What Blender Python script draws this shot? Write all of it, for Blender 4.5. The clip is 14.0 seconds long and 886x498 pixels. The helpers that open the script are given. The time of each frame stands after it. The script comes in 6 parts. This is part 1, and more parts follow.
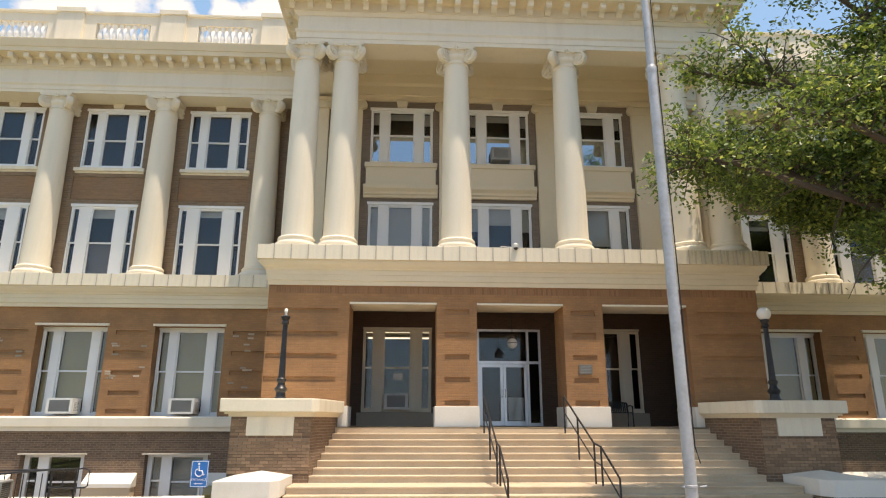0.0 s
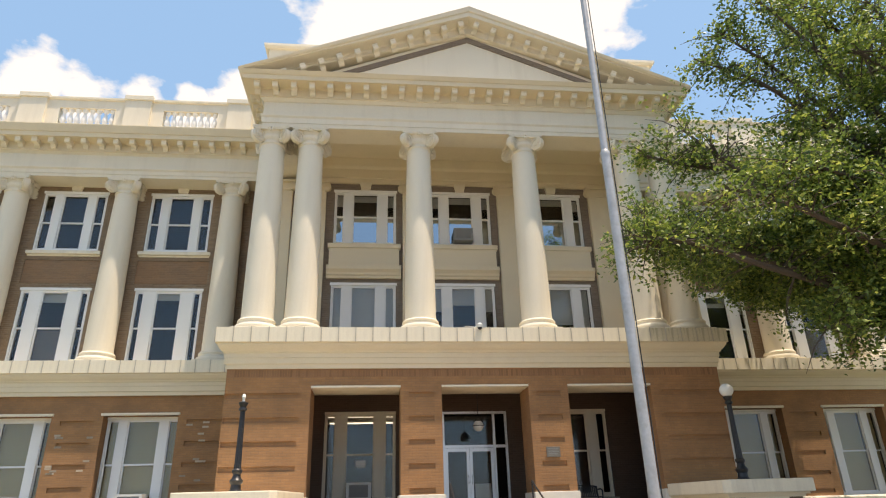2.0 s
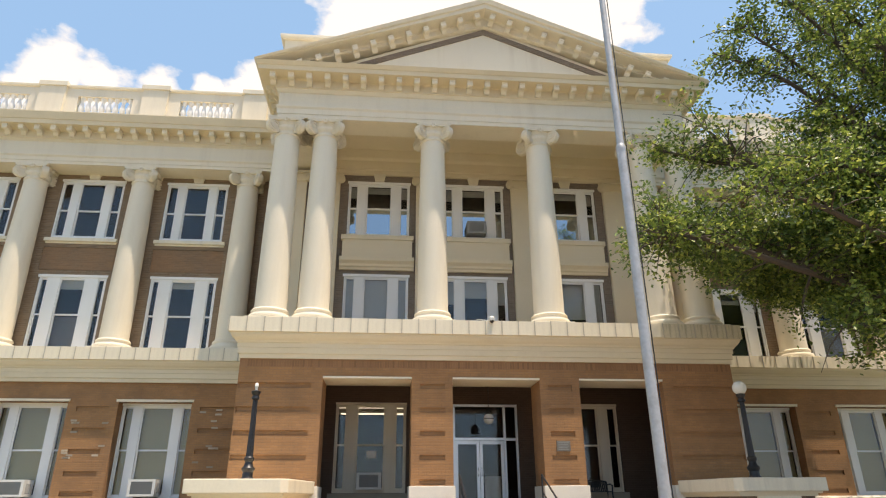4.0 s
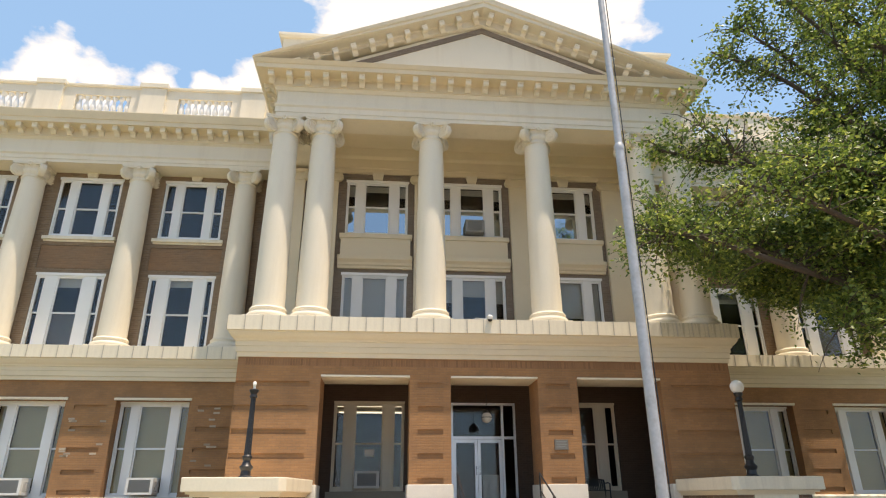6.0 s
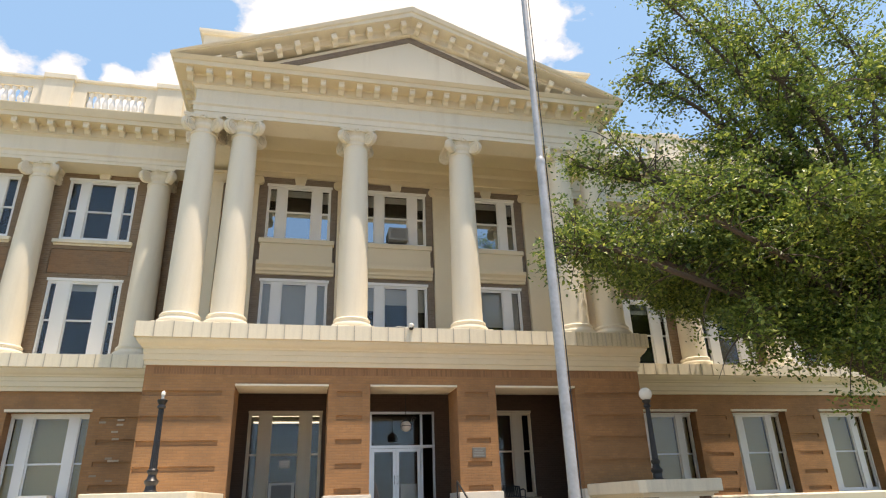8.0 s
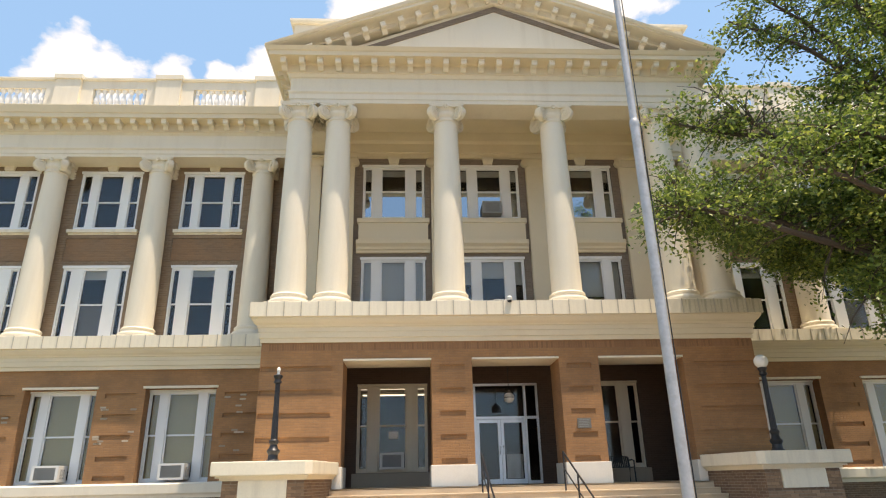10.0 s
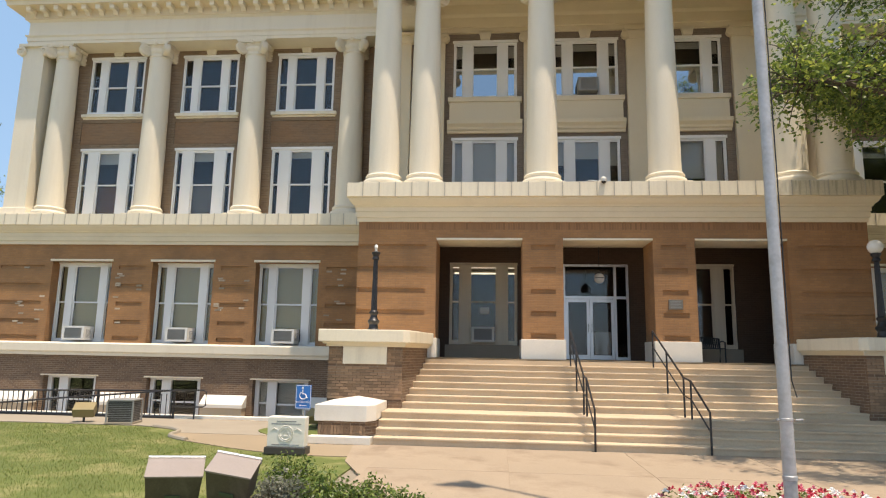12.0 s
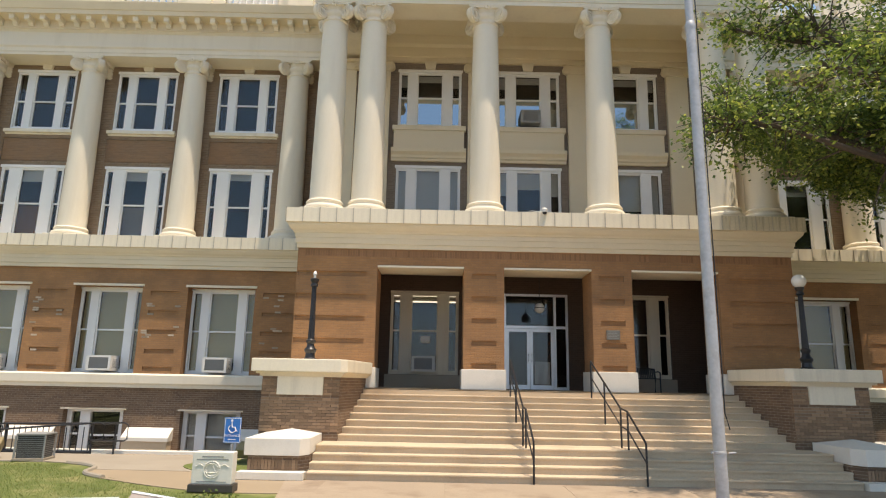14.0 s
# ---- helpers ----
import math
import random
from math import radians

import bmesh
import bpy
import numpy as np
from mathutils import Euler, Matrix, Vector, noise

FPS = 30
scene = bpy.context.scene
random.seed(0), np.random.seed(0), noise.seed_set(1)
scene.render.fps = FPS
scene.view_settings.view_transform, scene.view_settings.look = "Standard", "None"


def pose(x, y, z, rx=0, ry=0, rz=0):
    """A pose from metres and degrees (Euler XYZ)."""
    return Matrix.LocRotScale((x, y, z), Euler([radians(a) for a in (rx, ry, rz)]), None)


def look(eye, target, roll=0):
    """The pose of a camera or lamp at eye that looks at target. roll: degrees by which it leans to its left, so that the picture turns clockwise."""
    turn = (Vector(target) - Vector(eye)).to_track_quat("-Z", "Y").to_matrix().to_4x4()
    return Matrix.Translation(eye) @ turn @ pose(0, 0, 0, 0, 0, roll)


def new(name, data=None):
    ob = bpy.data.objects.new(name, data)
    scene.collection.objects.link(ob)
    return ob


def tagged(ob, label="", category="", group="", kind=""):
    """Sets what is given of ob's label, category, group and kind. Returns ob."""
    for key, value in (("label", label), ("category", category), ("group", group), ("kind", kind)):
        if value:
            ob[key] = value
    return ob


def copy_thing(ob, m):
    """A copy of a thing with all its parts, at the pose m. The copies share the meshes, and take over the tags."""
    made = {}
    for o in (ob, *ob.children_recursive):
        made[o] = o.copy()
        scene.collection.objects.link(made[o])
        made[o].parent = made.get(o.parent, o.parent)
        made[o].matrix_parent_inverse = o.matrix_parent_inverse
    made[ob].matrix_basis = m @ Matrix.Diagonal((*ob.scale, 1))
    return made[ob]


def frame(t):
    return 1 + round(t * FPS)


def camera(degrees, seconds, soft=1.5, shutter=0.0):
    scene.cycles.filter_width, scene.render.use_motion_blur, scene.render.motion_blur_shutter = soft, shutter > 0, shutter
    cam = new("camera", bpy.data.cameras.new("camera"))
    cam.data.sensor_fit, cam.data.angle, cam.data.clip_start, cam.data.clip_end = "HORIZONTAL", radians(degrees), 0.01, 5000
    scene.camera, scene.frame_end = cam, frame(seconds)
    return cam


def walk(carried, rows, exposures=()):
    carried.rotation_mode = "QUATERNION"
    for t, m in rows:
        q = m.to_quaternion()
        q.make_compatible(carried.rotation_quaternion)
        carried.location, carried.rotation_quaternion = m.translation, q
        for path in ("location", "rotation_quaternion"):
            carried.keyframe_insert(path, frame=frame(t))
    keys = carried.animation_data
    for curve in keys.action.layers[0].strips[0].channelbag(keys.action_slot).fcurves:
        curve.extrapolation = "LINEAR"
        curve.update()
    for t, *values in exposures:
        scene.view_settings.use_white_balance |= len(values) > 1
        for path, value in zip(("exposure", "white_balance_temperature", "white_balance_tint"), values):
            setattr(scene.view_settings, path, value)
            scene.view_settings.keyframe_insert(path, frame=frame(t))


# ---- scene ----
cam = camera(70.44, 14.0, soft=1.15)
ROWS = [
    (0.0, 105.25, -0.13, -2.73, 0.000, 0.000, 2.090),
    (0.5, 109.60, -1.50, -2.98, 0.000, 0.000, 2.090),
    (1.0, 110.78, -1.43, -5.53, 0.000, 0.000, 2.090),
    (1.5, 112.28, -0.52, -6.48, 0.000, 0.000, 2.090),
    (2.0, 112.52, 1.47, -5.69, 0.000, 0.000, 2.090),
    (2.5, 113.08, 1.23, -5.87, 0.000, 0.000, 2.090),
    (3.0, 112.59, 0.88, -5.13, -0.002, 0.002, 2.088),
    (5.5, 111.68, 0.02, -4.99, 0.000, 0.000, 2.090),
    (6.0, 111.75, 0.27, -5.07, 0.000, 0.000, 2.090),
    (6.5, 111.74, 0.35, -5.77, 0.000, 0.000, 2.090),
    (7.0, 111.58, 1.40, -9.89, 0.000, 0.000, 2.090),
    (7.2, 111.60, 1.20, -13.23, 0.000, 0.000, 2.090),
    (9.3, 113.19, 1.69, -5.60, 0.000, 0.000, 2.090),
    (9.5, 112.45, 1.31, -4.32, -0.006, 0.018, 2.100),
    (10.0, 110.16, 1.22, -2.83, 0.044, -0.012, 2.093),
    (10.5, 108.21, 0.76, -1.45, 0.033, -0.019, 2.096),
    (11.0, 104.69, -0.05, -1.17, 0.024, 0.052, 2.107),
    (11.5, 100.25, -1.30, 1.54, -0.040, -0.001, 2.080),
    (12.0, 99.41, -1.06, 4.86, -0.054, -0.116, 2.034),
    (12.5, 99.42, -0.59, 2.35, -0.045, -0.053, 2.078),
    (13.0, 101.63, -0.14, 1.17, -0.005, -0.025, 2.081),
    (13.5, 101.93, -0.54, -0.06, -0.005, 0.025, 2.069),
    (14.0, 102.02, -1.11, -0.41, -0.012, 0.062, 2.081),
]
walk(cam, [(t, pose(x, y, z, rx, ry, rz)) for t, rx, ry, rz, x, y, z in ROWS], [(0.0, 0.43, 7900, 15.0), (6.0, 0.47, 7900, 15.0), (9.5, 0.56, 7900, 15.0), (11.5, 0.42, 7900, 15.0), (14.0, 0.33, 7900, 15.0)])

# ---- light ----
SUN_TO = Vector((0.198, -0.162, 1.0)).normalized()
sun = new("sun", bpy.data.lights.new("sun", "SUN"))
sun.data.energy, sun.data.angle, sun.data.color = 4.3, radians(0.55), (1.0, 0.95, 0.87)
sun.matrix_world = look((0, 0, 40), Vector((0, 0, 40)) - SUN_TO)
world = bpy.data.worlds.new("world")
scene.world = world
world.use_nodes = True
wt = world.node_tree
for n in list(wt.nodes):
    wt.nodes.remove(n)


def wn(kind, **kw):
    n = wt.nodes.new(kind)
    for k, v in kw.items():
        if k == "operation":
            n.operation = v
        elif k == "data_type":
            n.data_type = v
        else:
            n.inputs[k].default_value = v
    return n


w_out = wn("ShaderNodeOutputWorld")
w_bg = wn("ShaderNodeBackground")
sky = wt.nodes.new("ShaderNodeTexSky")
sky.sky_type, sky.sun_disc = "NISHITA", False
sky.sun_elevation = math.asin(SUN_TO.z)
sky.sun_rotation = math.atan2(SUN_TO.x, SUN_TO.y)
sky.air_density, sky.dust_density, sky.ozone_density = 1.0, 0.8, 2.0
w_tc = wn("ShaderNodeTexCoord")
w_map = wn("ShaderNodeMapping")
w_map.inputs["Scale"].default_value = (1.0, 1.0, 1.6)
w_noise = wn("ShaderNodeTexNoise")
w_noise.inputs["Scale"].default_value = 9.0
w_noise.inputs["Detail"].default_value = 9.0
w_noise.inputs["Roughness"].default_value = 0.55
wt.links.new(w_tc.outputs["Generated"], w_map.inputs["Vector"])
wt.links.new(w_map.outputs["Vector"], w_noise.inputs["Vector"])


def cloud_bank(direction, size):
    """1 at a direction of the sky, falling to 0 at the given angular size."""
    d = Vector(direction).normalized()
    dist = wt.nodes.new("ShaderNodeVectorMath")
    dist.operation = "DISTANCE"
    dist.inputs[1].default_value = d
    wt.links.new(w_tc.outputs["Generated"], dist.inputs[0])
    r = wt.nodes.new("ShaderNodeMapRange")
    r.inputs["From Min"].default_value, r.inputs["From Max"].default_value = size, 0.0
    wt.links.new(dist.outputs["Value"], r.inputs["Value"])
    return r.outputs["Result"]


CLOUD_BANKS = [((-0.62, 1.0, 0.72), 0.085), ((-0.53, 1.0, 0.70), 0.085), ((-0.44, 1.0, 0.67), 0.075),
               ((-0.34, 1.0, 0.67), 0.06), ((-0.26, 1.0, 0.70), 0.07), ((0.0, 1.0, 0.95), 0.16), ((0.14, 1.0, 1.02), 0.22),
               ((0.30, 1.0, 1.02), 0.20), ((0.40, 1.0, 0.97), 0.15), ((-1.0, -0.9, 0.9), 0.3), ((1.0, -0.5, 0.7), 0.3), ((-1.0, -0.3, 0.5), 0.3)]
total = None
for way, size in CLOUD_BANKS:
    o = cloud_bank(way, size)
    if total is None:
        total = o
    else:
        m = wn("ShaderNodeMath", operation="MAXIMUM")
        wt.links.new(total, m.inputs[0])
        wt.links.new(o, m.inputs[1])
        total = m.outputs[0]
w_half = wn("ShaderNodeMath", operation="MULTIPLY")
w_half.inputs[1].default_value = 0.62
wt.links.new(total, w_half.inputs[0])
w_sum = wn("ShaderNodeMath", operation="ADD")
wt.links.new(w_half.outputs[0], w_sum.inputs[0])
wt.links.new(w_noise.outputs["Fac"], w_sum.inputs[1])
w_ramp = wn("ShaderNodeMapRange")
w_ramp.inputs["From Min"].default_value, w_ramp.inputs["From Max"].default_value = 0.675, 0.79
wt.links.new(w_sum.outputs[0], w_ramp.inputs["Value"])
w_mix = wt.nodes.new("ShaderNodeMix")
w_mix.data_type = "RGBA"
w_mix.inputs["B"].default_value = (7.6, 7.7, 7.9, 1)
wt.links.new(w_ramp.outputs["Result"], w_mix.inputs["Factor"])
w_haze = wt.nodes.new("ShaderNodeMix")
w_haze.data_type = "RGBA"
w_haze.inputs["Factor"].default_value = 0.5
w_haze.inputs["B"].default_value = (3.0, 6.0, 10.4, 1)
wt.links.new(sky.outputs["Color"], w_haze.inputs["A"])
wt.links.new(w_haze.outputs["Result"], w_mix.inputs["A"])
wt.links.new(w_mix.outputs["Result"], w_bg.inputs["Color"])
w_bg.inputs["Strength"].default_value = 0.108
wt.links.new(w_bg.outputs["Background"], w_out.inputs["Surface"])


# ---- materials ----
def material(name, base, rough=0.7, vary=0.15, coarse=0.6, fine=25.0, bump=0.15, metal=0.0, stain=None, stain_amt=0.0, stain_scale=0.35, streak=False, per_object=0.0):
    """A painted or mineral surface: base colour, two scales of variation, grain bump, optional stains."""
    m = bpy.data.materials.new(name)
    m.use_nodes = True
    nt = m.node_tree
    b = nt.nodes["Principled BSDF"]
    b.inputs["Roughness"].default_value, b.inputs["Metallic"].default_value = rough, metal
    tc = nt.nodes.new("ShaderNodeTexCoord")
    n1, n2 = nt.nodes.new("ShaderNodeTexNoise"), nt.nodes.new("ShaderNodeTexNoise")
    n1.inputs["Scale"].default_value, n1.inputs["Detail"].default_value = coarse, 6
    n2.inputs["Scale"].default_value, n2.inputs["Detail"].default_value = fine, 4
    for n in (n1, n2):
        nt.links.new(tc.outputs["Object"], n.inputs["Vector"])
    add = nt.nodes.new("ShaderNodeMath")
    add.operation = "ADD"
    nt.links.new(n1.outputs["Fac"], add.inputs[0])
    nt.links.new(n2.outputs["Fac"], add.inputs[1])
    val = nt.nodes.new("ShaderNodeMapRange")
    val.inputs["From Min"].default_value, val.inputs["From Max"].default_value = 0.55, 1.45
    val.inputs["To Min"].default_value, val.inputs["To Max"].default_value = 1 - vary, 1 + vary
    nt.links.new(add.outputs[0], val.inputs["Value"])
    hsv = nt.nodes.new("ShaderNodeHueSaturation")
    hsv.inputs["Color"].default_value = (*base, 1)
    value = val.outputs["Result"]
    if per_object:
        info = nt.nodes.new("ShaderNodeObjectInfo")
        mr = nt.nodes.new("ShaderNodeMapRange")
        mr.inputs["To Min"].default_value, mr.inputs["To Max"].default_value = 1 - per_object, 1 + per_object
        nt.links.new(info.outputs["Random"], mr.inputs["Value"])
        mul = nt.nodes.new("ShaderNodeMath")
        mul.operation = "MULTIPLY"
        nt.links.new(value, mul.inputs[0])
        nt.links.new(mr.outputs["Result"], mul.inputs[1])
        value = mul.outputs[0]
    nt.links.new(value, hsv.inputs["Value"])
    colour = hsv.outputs["Color"]
    if stain:
        n3 = nt.nodes.new("ShaderNodeTexNoise")
        n3.inputs["Scale"].default_value, n3.inputs["Detail"].default_value, n3.inputs["Roughness"].default_value = stain_scale, 8, 0.65
        mp = nt.nodes.new("ShaderNodeMapping")
        if streak:
            mp.inputs["Scale"].default_value = (6, 6, 0.5)
        nt.links.new(tc.outputs["Object"], mp.inputs["Vector"])
        nt.links.new(mp.outputs["Vector"], n3.inputs["Vector"])
        r = nt.nodes.new("ShaderNodeMapRange")
        r.inputs["From Min"].default_value, r.inputs["From Max"].default_value, r.inputs["To Max"].default_value = 0.5, 0.75, stain_amt
        nt.links.new(n3.outputs["Fac"], r.inputs["Value"])
        mix = nt.nodes.new("ShaderNodeMix")
        mix.data_type = "RGBA"
        mix.inputs["B"].default_value = (*stain, 1)
        nt.links.new(r.outputs["Result"], mix.inputs["Factor"])
        nt.links.new(colour, mix.inputs["A"])
        colour = mix.outputs["Result"]
    nt.links.new(colour, b.inputs["Base Color"])
    if bump:
        bp = nt.nodes.new("ShaderNodeBump")
        bp.inputs["Strength"].default_value, bp.inputs["Distance"].default_value = bump, 0.01
        nt.links.new(n2.outputs["Fac"], bp.inputs["Height"])
        nt.links.new(bp.outputs["Normal"], b.inputs["Normal"])
    return m


def brick_material(name, c1, c2, mortar, dirt, dirt_amt=0.5):
    """Running-bond brickwork on upright walls that face along x or y."""
    m = bpy.data.materials.new(name)
    m.use_nodes = True
    nt = m.node_tree
    b = nt.nodes["Principled BSDF"]
    b.inputs["Roughness"].default_value = 0.85
    tc, sep, com, add = (nt.nodes.new("ShaderNode" + k) for k in ("TexCoord", "SeparateXYZ", "CombineXYZ", "Math"))
    nt.links.new(tc.outputs["Object"], sep.inputs[0])
    nt.links.new(sep.outputs["X"], add.inputs[0])
    nt.links.new(sep.outputs["Y"], add.inputs[1])
    nt.links.new(add.outputs[0], com.inputs["X"])
    nt.links.new(sep.outputs["Z"], com.inputs["Y"])
    br = nt.nodes.new("ShaderNodeTexBrick")
    for k, v in (("Scale", 1.0), ("Brick Width", 0.215), ("Row Height", 0.072), ("Mortar Size", 0.006), ("Mortar Smooth", 0.2), ("Bias", 0.0)):
        br.inputs[k].default_value = v
    br.inputs["Color1"].default_value, br.inputs["Color2"].default_value, br.inputs["Mortar"].default_value = (*c1, 1), (*c2, 1), (*mortar, 1)
    nt.links.new(com.outputs[0], br.inputs["Vector"])
    n1 = nt.nodes.new("ShaderNodeTexNoise")
    n1.inputs["Scale"].default_value, n1.inputs["Detail"].default_value, n1.inputs["Roughness"].default_value = 0.8, 9, 0.6
    nt.links.new(tc.outputs["Object"], n1.inputs["Vector"])
    n2 = nt.nodes.new("ShaderNodeTexNoise")
    n2.inputs["Scale"].default_value, n2.inputs["Detail"].default_value = 60, 3
    nt.links.new(tc.outputs["Object"], n2.inputs["Vector"])
    r = nt.nodes.new("ShaderNodeMapRange")
    r.inputs["From Min"].default_value, r.inputs["From Max"].default_value, r.inputs["To Max"].default_value = 0.4, 0.8, dirt_amt
    nt.links.new(n1.outputs["Fac"], r.inputs["Value"])
    mix = nt.nodes.new("ShaderNodeMix")
    mix.data_type = "RGBA"
    mix.inputs["B"].default_value = (*dirt, 1)
    nt.links.new(r.outputs["Result"], mix.inputs["Factor"])
    nt.links.new(br.outputs["Color"], mix.inputs["A"])
    v = nt.nodes.new("ShaderNodeHueSaturation")
    mr = nt.nodes.new("ShaderNodeMapRange")
    mr.inputs["To Min"].default_value, mr.inputs["To Max"].default_value = 0.75, 1.25
    nt.links.new(n2.outputs["Fac"], mr.inputs["Value"])
    nt.links.new(mr.outputs["Result"], v.inputs["Value"])
    nt.links.new(mix.outputs["Result"], v.inputs["Color"])
    nt.links.new(v.outputs["Color"], b.inputs["Base Color"])
    bp = nt.nodes.new("ShaderNodeBump")
    bp.inputs["Strength"].default_value, bp.inputs["Distance"].default_value = 0.6, 0.008
    bp.invert = True
    nt.links.new(br.outputs["Fac"], bp.inputs["Height"])
    nt.links.new(bp.outputs["Normal"], b.inputs["Normal"])
    return m


def glass_material(name, tint, rough=0.02):
    m = bpy.data.materials.new(name)
    m.use_nodes = True
    nt = m.node_tree
    b = nt.nodes["Principled BSDF"]
    b.inputs["Base Color"].default_value = (*tint, 1)
    b.inputs["Roughness"].default_value, b.inputs["IOR"].default_value = rough, 1.5
    b.inputs["Transmission Weight"].default_value = 1.0
    n = nt.nodes.new("ShaderNodeTexNoise")
    n.inputs["Scale"].default_value = 1.3
    bp = nt.nodes.new("ShaderNodeBump")
    bp.inputs["Strength"].default_value, bp.inputs["Distance"].default_value = 0.08, 0.02
    tc = nt.nodes.new("ShaderNodeTexCoord")
    nt.links.new(tc.outputs["Object"], n.inputs["Vector"])
    nt.links.new(n.outputs["Fac"], bp.inputs["Height"])
    nt.links.new(bp.outputs["Normal"], b.inputs["Normal"])
    return m


CREAM = material("cream_paint", (0.77, 0.70, 0.565), 0.65, 0.06, 0.5, 30, 0.08, stain=(0.45, 0.36, 0.25), stain_amt=0.22, streak=True)
CREAM_DARK = material("buff_paint", (0.74, 0.64, 0.465), 0.65, 0.07, 0.5, 30, 0.08, stain=(0.40, 0.30, 0.18), stain_amt=0.25)
LEDGE = material("flashed_ledge_paint", (0.80, 0.72, 0.56), 0.55, 0.06, 0.7, 20, 0.1, stain=(0.40, 0.33, 0.24), stain_amt=0.35, stain_scale=0.5, streak=True)
WHITE = material("white_window_paint", (0.80, 0.80, 0.78), 0.5, 0.05, 1.2, 40, 0.05)
BRICK_LOW = brick_material("orange_brown_brick", (0.42, 0.212, 0.09), (0.365, 0.183, 0.077), (0.30, 0.175, 0.095), (0.13, 0.08, 0.05), 0.65)
BRICK_UP = brick_material("grey_brown_brick", (0.29, 0.195, 0.12), (0.21, 0.14, 0.086), (0.31, 0.245, 0.18), (0.17, 0.11, 0.07))
BRICK_GREY = brick_material("sheltered_grey_brick", (0.25, 0.195, 0.15), (0.20, 0.155, 0.12), (0.28, 0.235, 0.19), (0.17, 0.125, 0.09))
BRICK_PANEL = brick_material("rust_stained_brick", (0.27, 0.165, 0.095), (0.22, 0.135, 0.08), (0.25, 0.17, 0.11), (0.42, 0.20, 0.08), 0.45)
BRICK_BASE = brick_material("dark_brown_brick", (0.22, 0.135, 0.082), (0.15, 0.092, 0.058), (0.33, 0.26, 0.19), (0.09, 0.062, 0.044))
BRICK_PIECE = material("brick_piece", (0.30, 0.19, 0.115), 0.85, 0.15, 3, 50, 0.3, per_object=0.28)
# darker copy of the wall brick: the porch's shade is put into its colour
BRICK_PORCH_SHADE = brick_material("porch_shade_brick", (0.12, 0.072, 0.05), (0.095, 0.058, 0.041), (0.13, 0.09, 0.065), (0.09, 0.055, 0.04))
BRICK_SOLDIER = material("soldier_brick", (0.29, 0.15, 0.075), 0.88, 0.2, 1.2, 40, 0.3, per_object=0.16, stain=(0.12, 0.075, 0.045), stain_amt=0.6, stain_scale=1.5)
STEP = material("tan_step_concrete", (0.57, 0.45, 0.315), 0.8, 0.12, 0.8, 30, 0.2, stain=(0.28, 0.19, 0.12), stain_amt=0.45, stain_scale=0.9)
CONCRETE = material("walk_concrete", (0.345, 0.27, 0.195), 0.85, 0.16, 0.7, 35, 0.25, stain=(0.16, 0.105, 0.07), stain_amt=0.85, stain_scale=0.6)
PALECRETE = material("pale_concrete", (0.32, 0.275, 0.215), 0.85, 0.1, 0.8, 30, 0.15, stain=(0.25, 0.20, 0.15), stain_amt=0.4, stain_scale=1.0)
TANPATH = material("tan_path", (0.31, 0.24, 0.16), 0.9, 0.1, 0.7, 30, 0.2)
APRON = material("grey_apron_paint", (0.40, 0.34, 0.265), 0.75, 0.1, 1, 30, 0.1)
LIMESTONE = material("white_limestone", (0.76, 0.72, 0.64), 0.7, 0.06, 0.9, 30, 0.12, stain=(0.45, 0.40, 0.33), stain_amt=0.3, stain_scale=0.8)
BLACK_METAL = material("black_painted_iron", (0.02, 0.02, 0.022), 0.4, 0.2, 4, 60, 0.1)
GALV = material("galvanised_steel", (0.45, 0.455, 0.46), 0.5, 0.16, 3.0, 22, 0.08, metal=0.45, stain=(0.26, 0.25, 0.24), stain_amt=0.6, stain_scale=5.0)
ALU = material("mill_aluminium", (0.86, 0.87, 0.88), 0.38, 0.05, 2, 30, 0.03, metal=0.85)
PLASTIC = material("white_appliance_plastic", (0.72, 0.71, 0.67), 0.5, 0.05, 2, 40, 0.03)
VENT = material("grey_vent", (0.27, 0.27, 0.26), 0.6, 0.1, 3, 60, 0.1)
ROOM_DARKNESS = material("room_darkness", (0.03, 0.03, 0.032), 0.9, 0.2, 0.8, 10, 0.0)
BLIND = material("olive_roller_blind", (0.50, 0.44, 0.27), 0.8, 0.06, 1.0, 40, 0.05)
BLIND_PALE = material("pale_roller_blind", (0.55, 0.56, 0.54), 0.8, 0.06, 1.0, 40, 0.05)
GLASS = glass_material("window_glass", (0.93, 0.92, 0.88))
FILM = material("reflective_window_film", (0.40, 0.44, 0.47), 0.04, 0.03, 0.8, 6, 0.0, metal=1.0)
GLOBE = material("white_globe_glass", (0.82, 0.81, 0.76), 0.25, 0.04, 3, 40, 0.0)
ROOF = material("flat_roof_gravel", (0.35, 0.33, 0.30), 0.9, 0.1, 1, 40, 0.2)


# ---- mesh helpers ----
def part(name, bm, mat, parent=None, label="", smooth=False):
    """Link a bmesh as one mesh object, under a thing if one is given."""
    bmesh.ops.recalc_face_normals(bm, faces=bm.faces)
    me = bpy.data.meshes.new(name)
    bm.to_mesh(me)
    bm.free()
    for mm in (mat if isinstance(mat, (list, tuple)) else (mat,)):
        me.materials.append(mm)
    if smooth:
        me.polygons.foreach_set("use_smooth", [True] * len(me.polygons))
        me.set_sharp_from_angle(angle=radians(38))
    ob = new(name, me)
    if parent is not None:
        ob.parent = parent
    if label:
        tagged(ob, label)
    return ob


def share(name, mesh, m, parent=None):
    """Another object on the same mesh."""
    ob = new(name, mesh)
    if parent is not None:
        ob.parent = parent
    ob.matrix_basis = m
    return ob


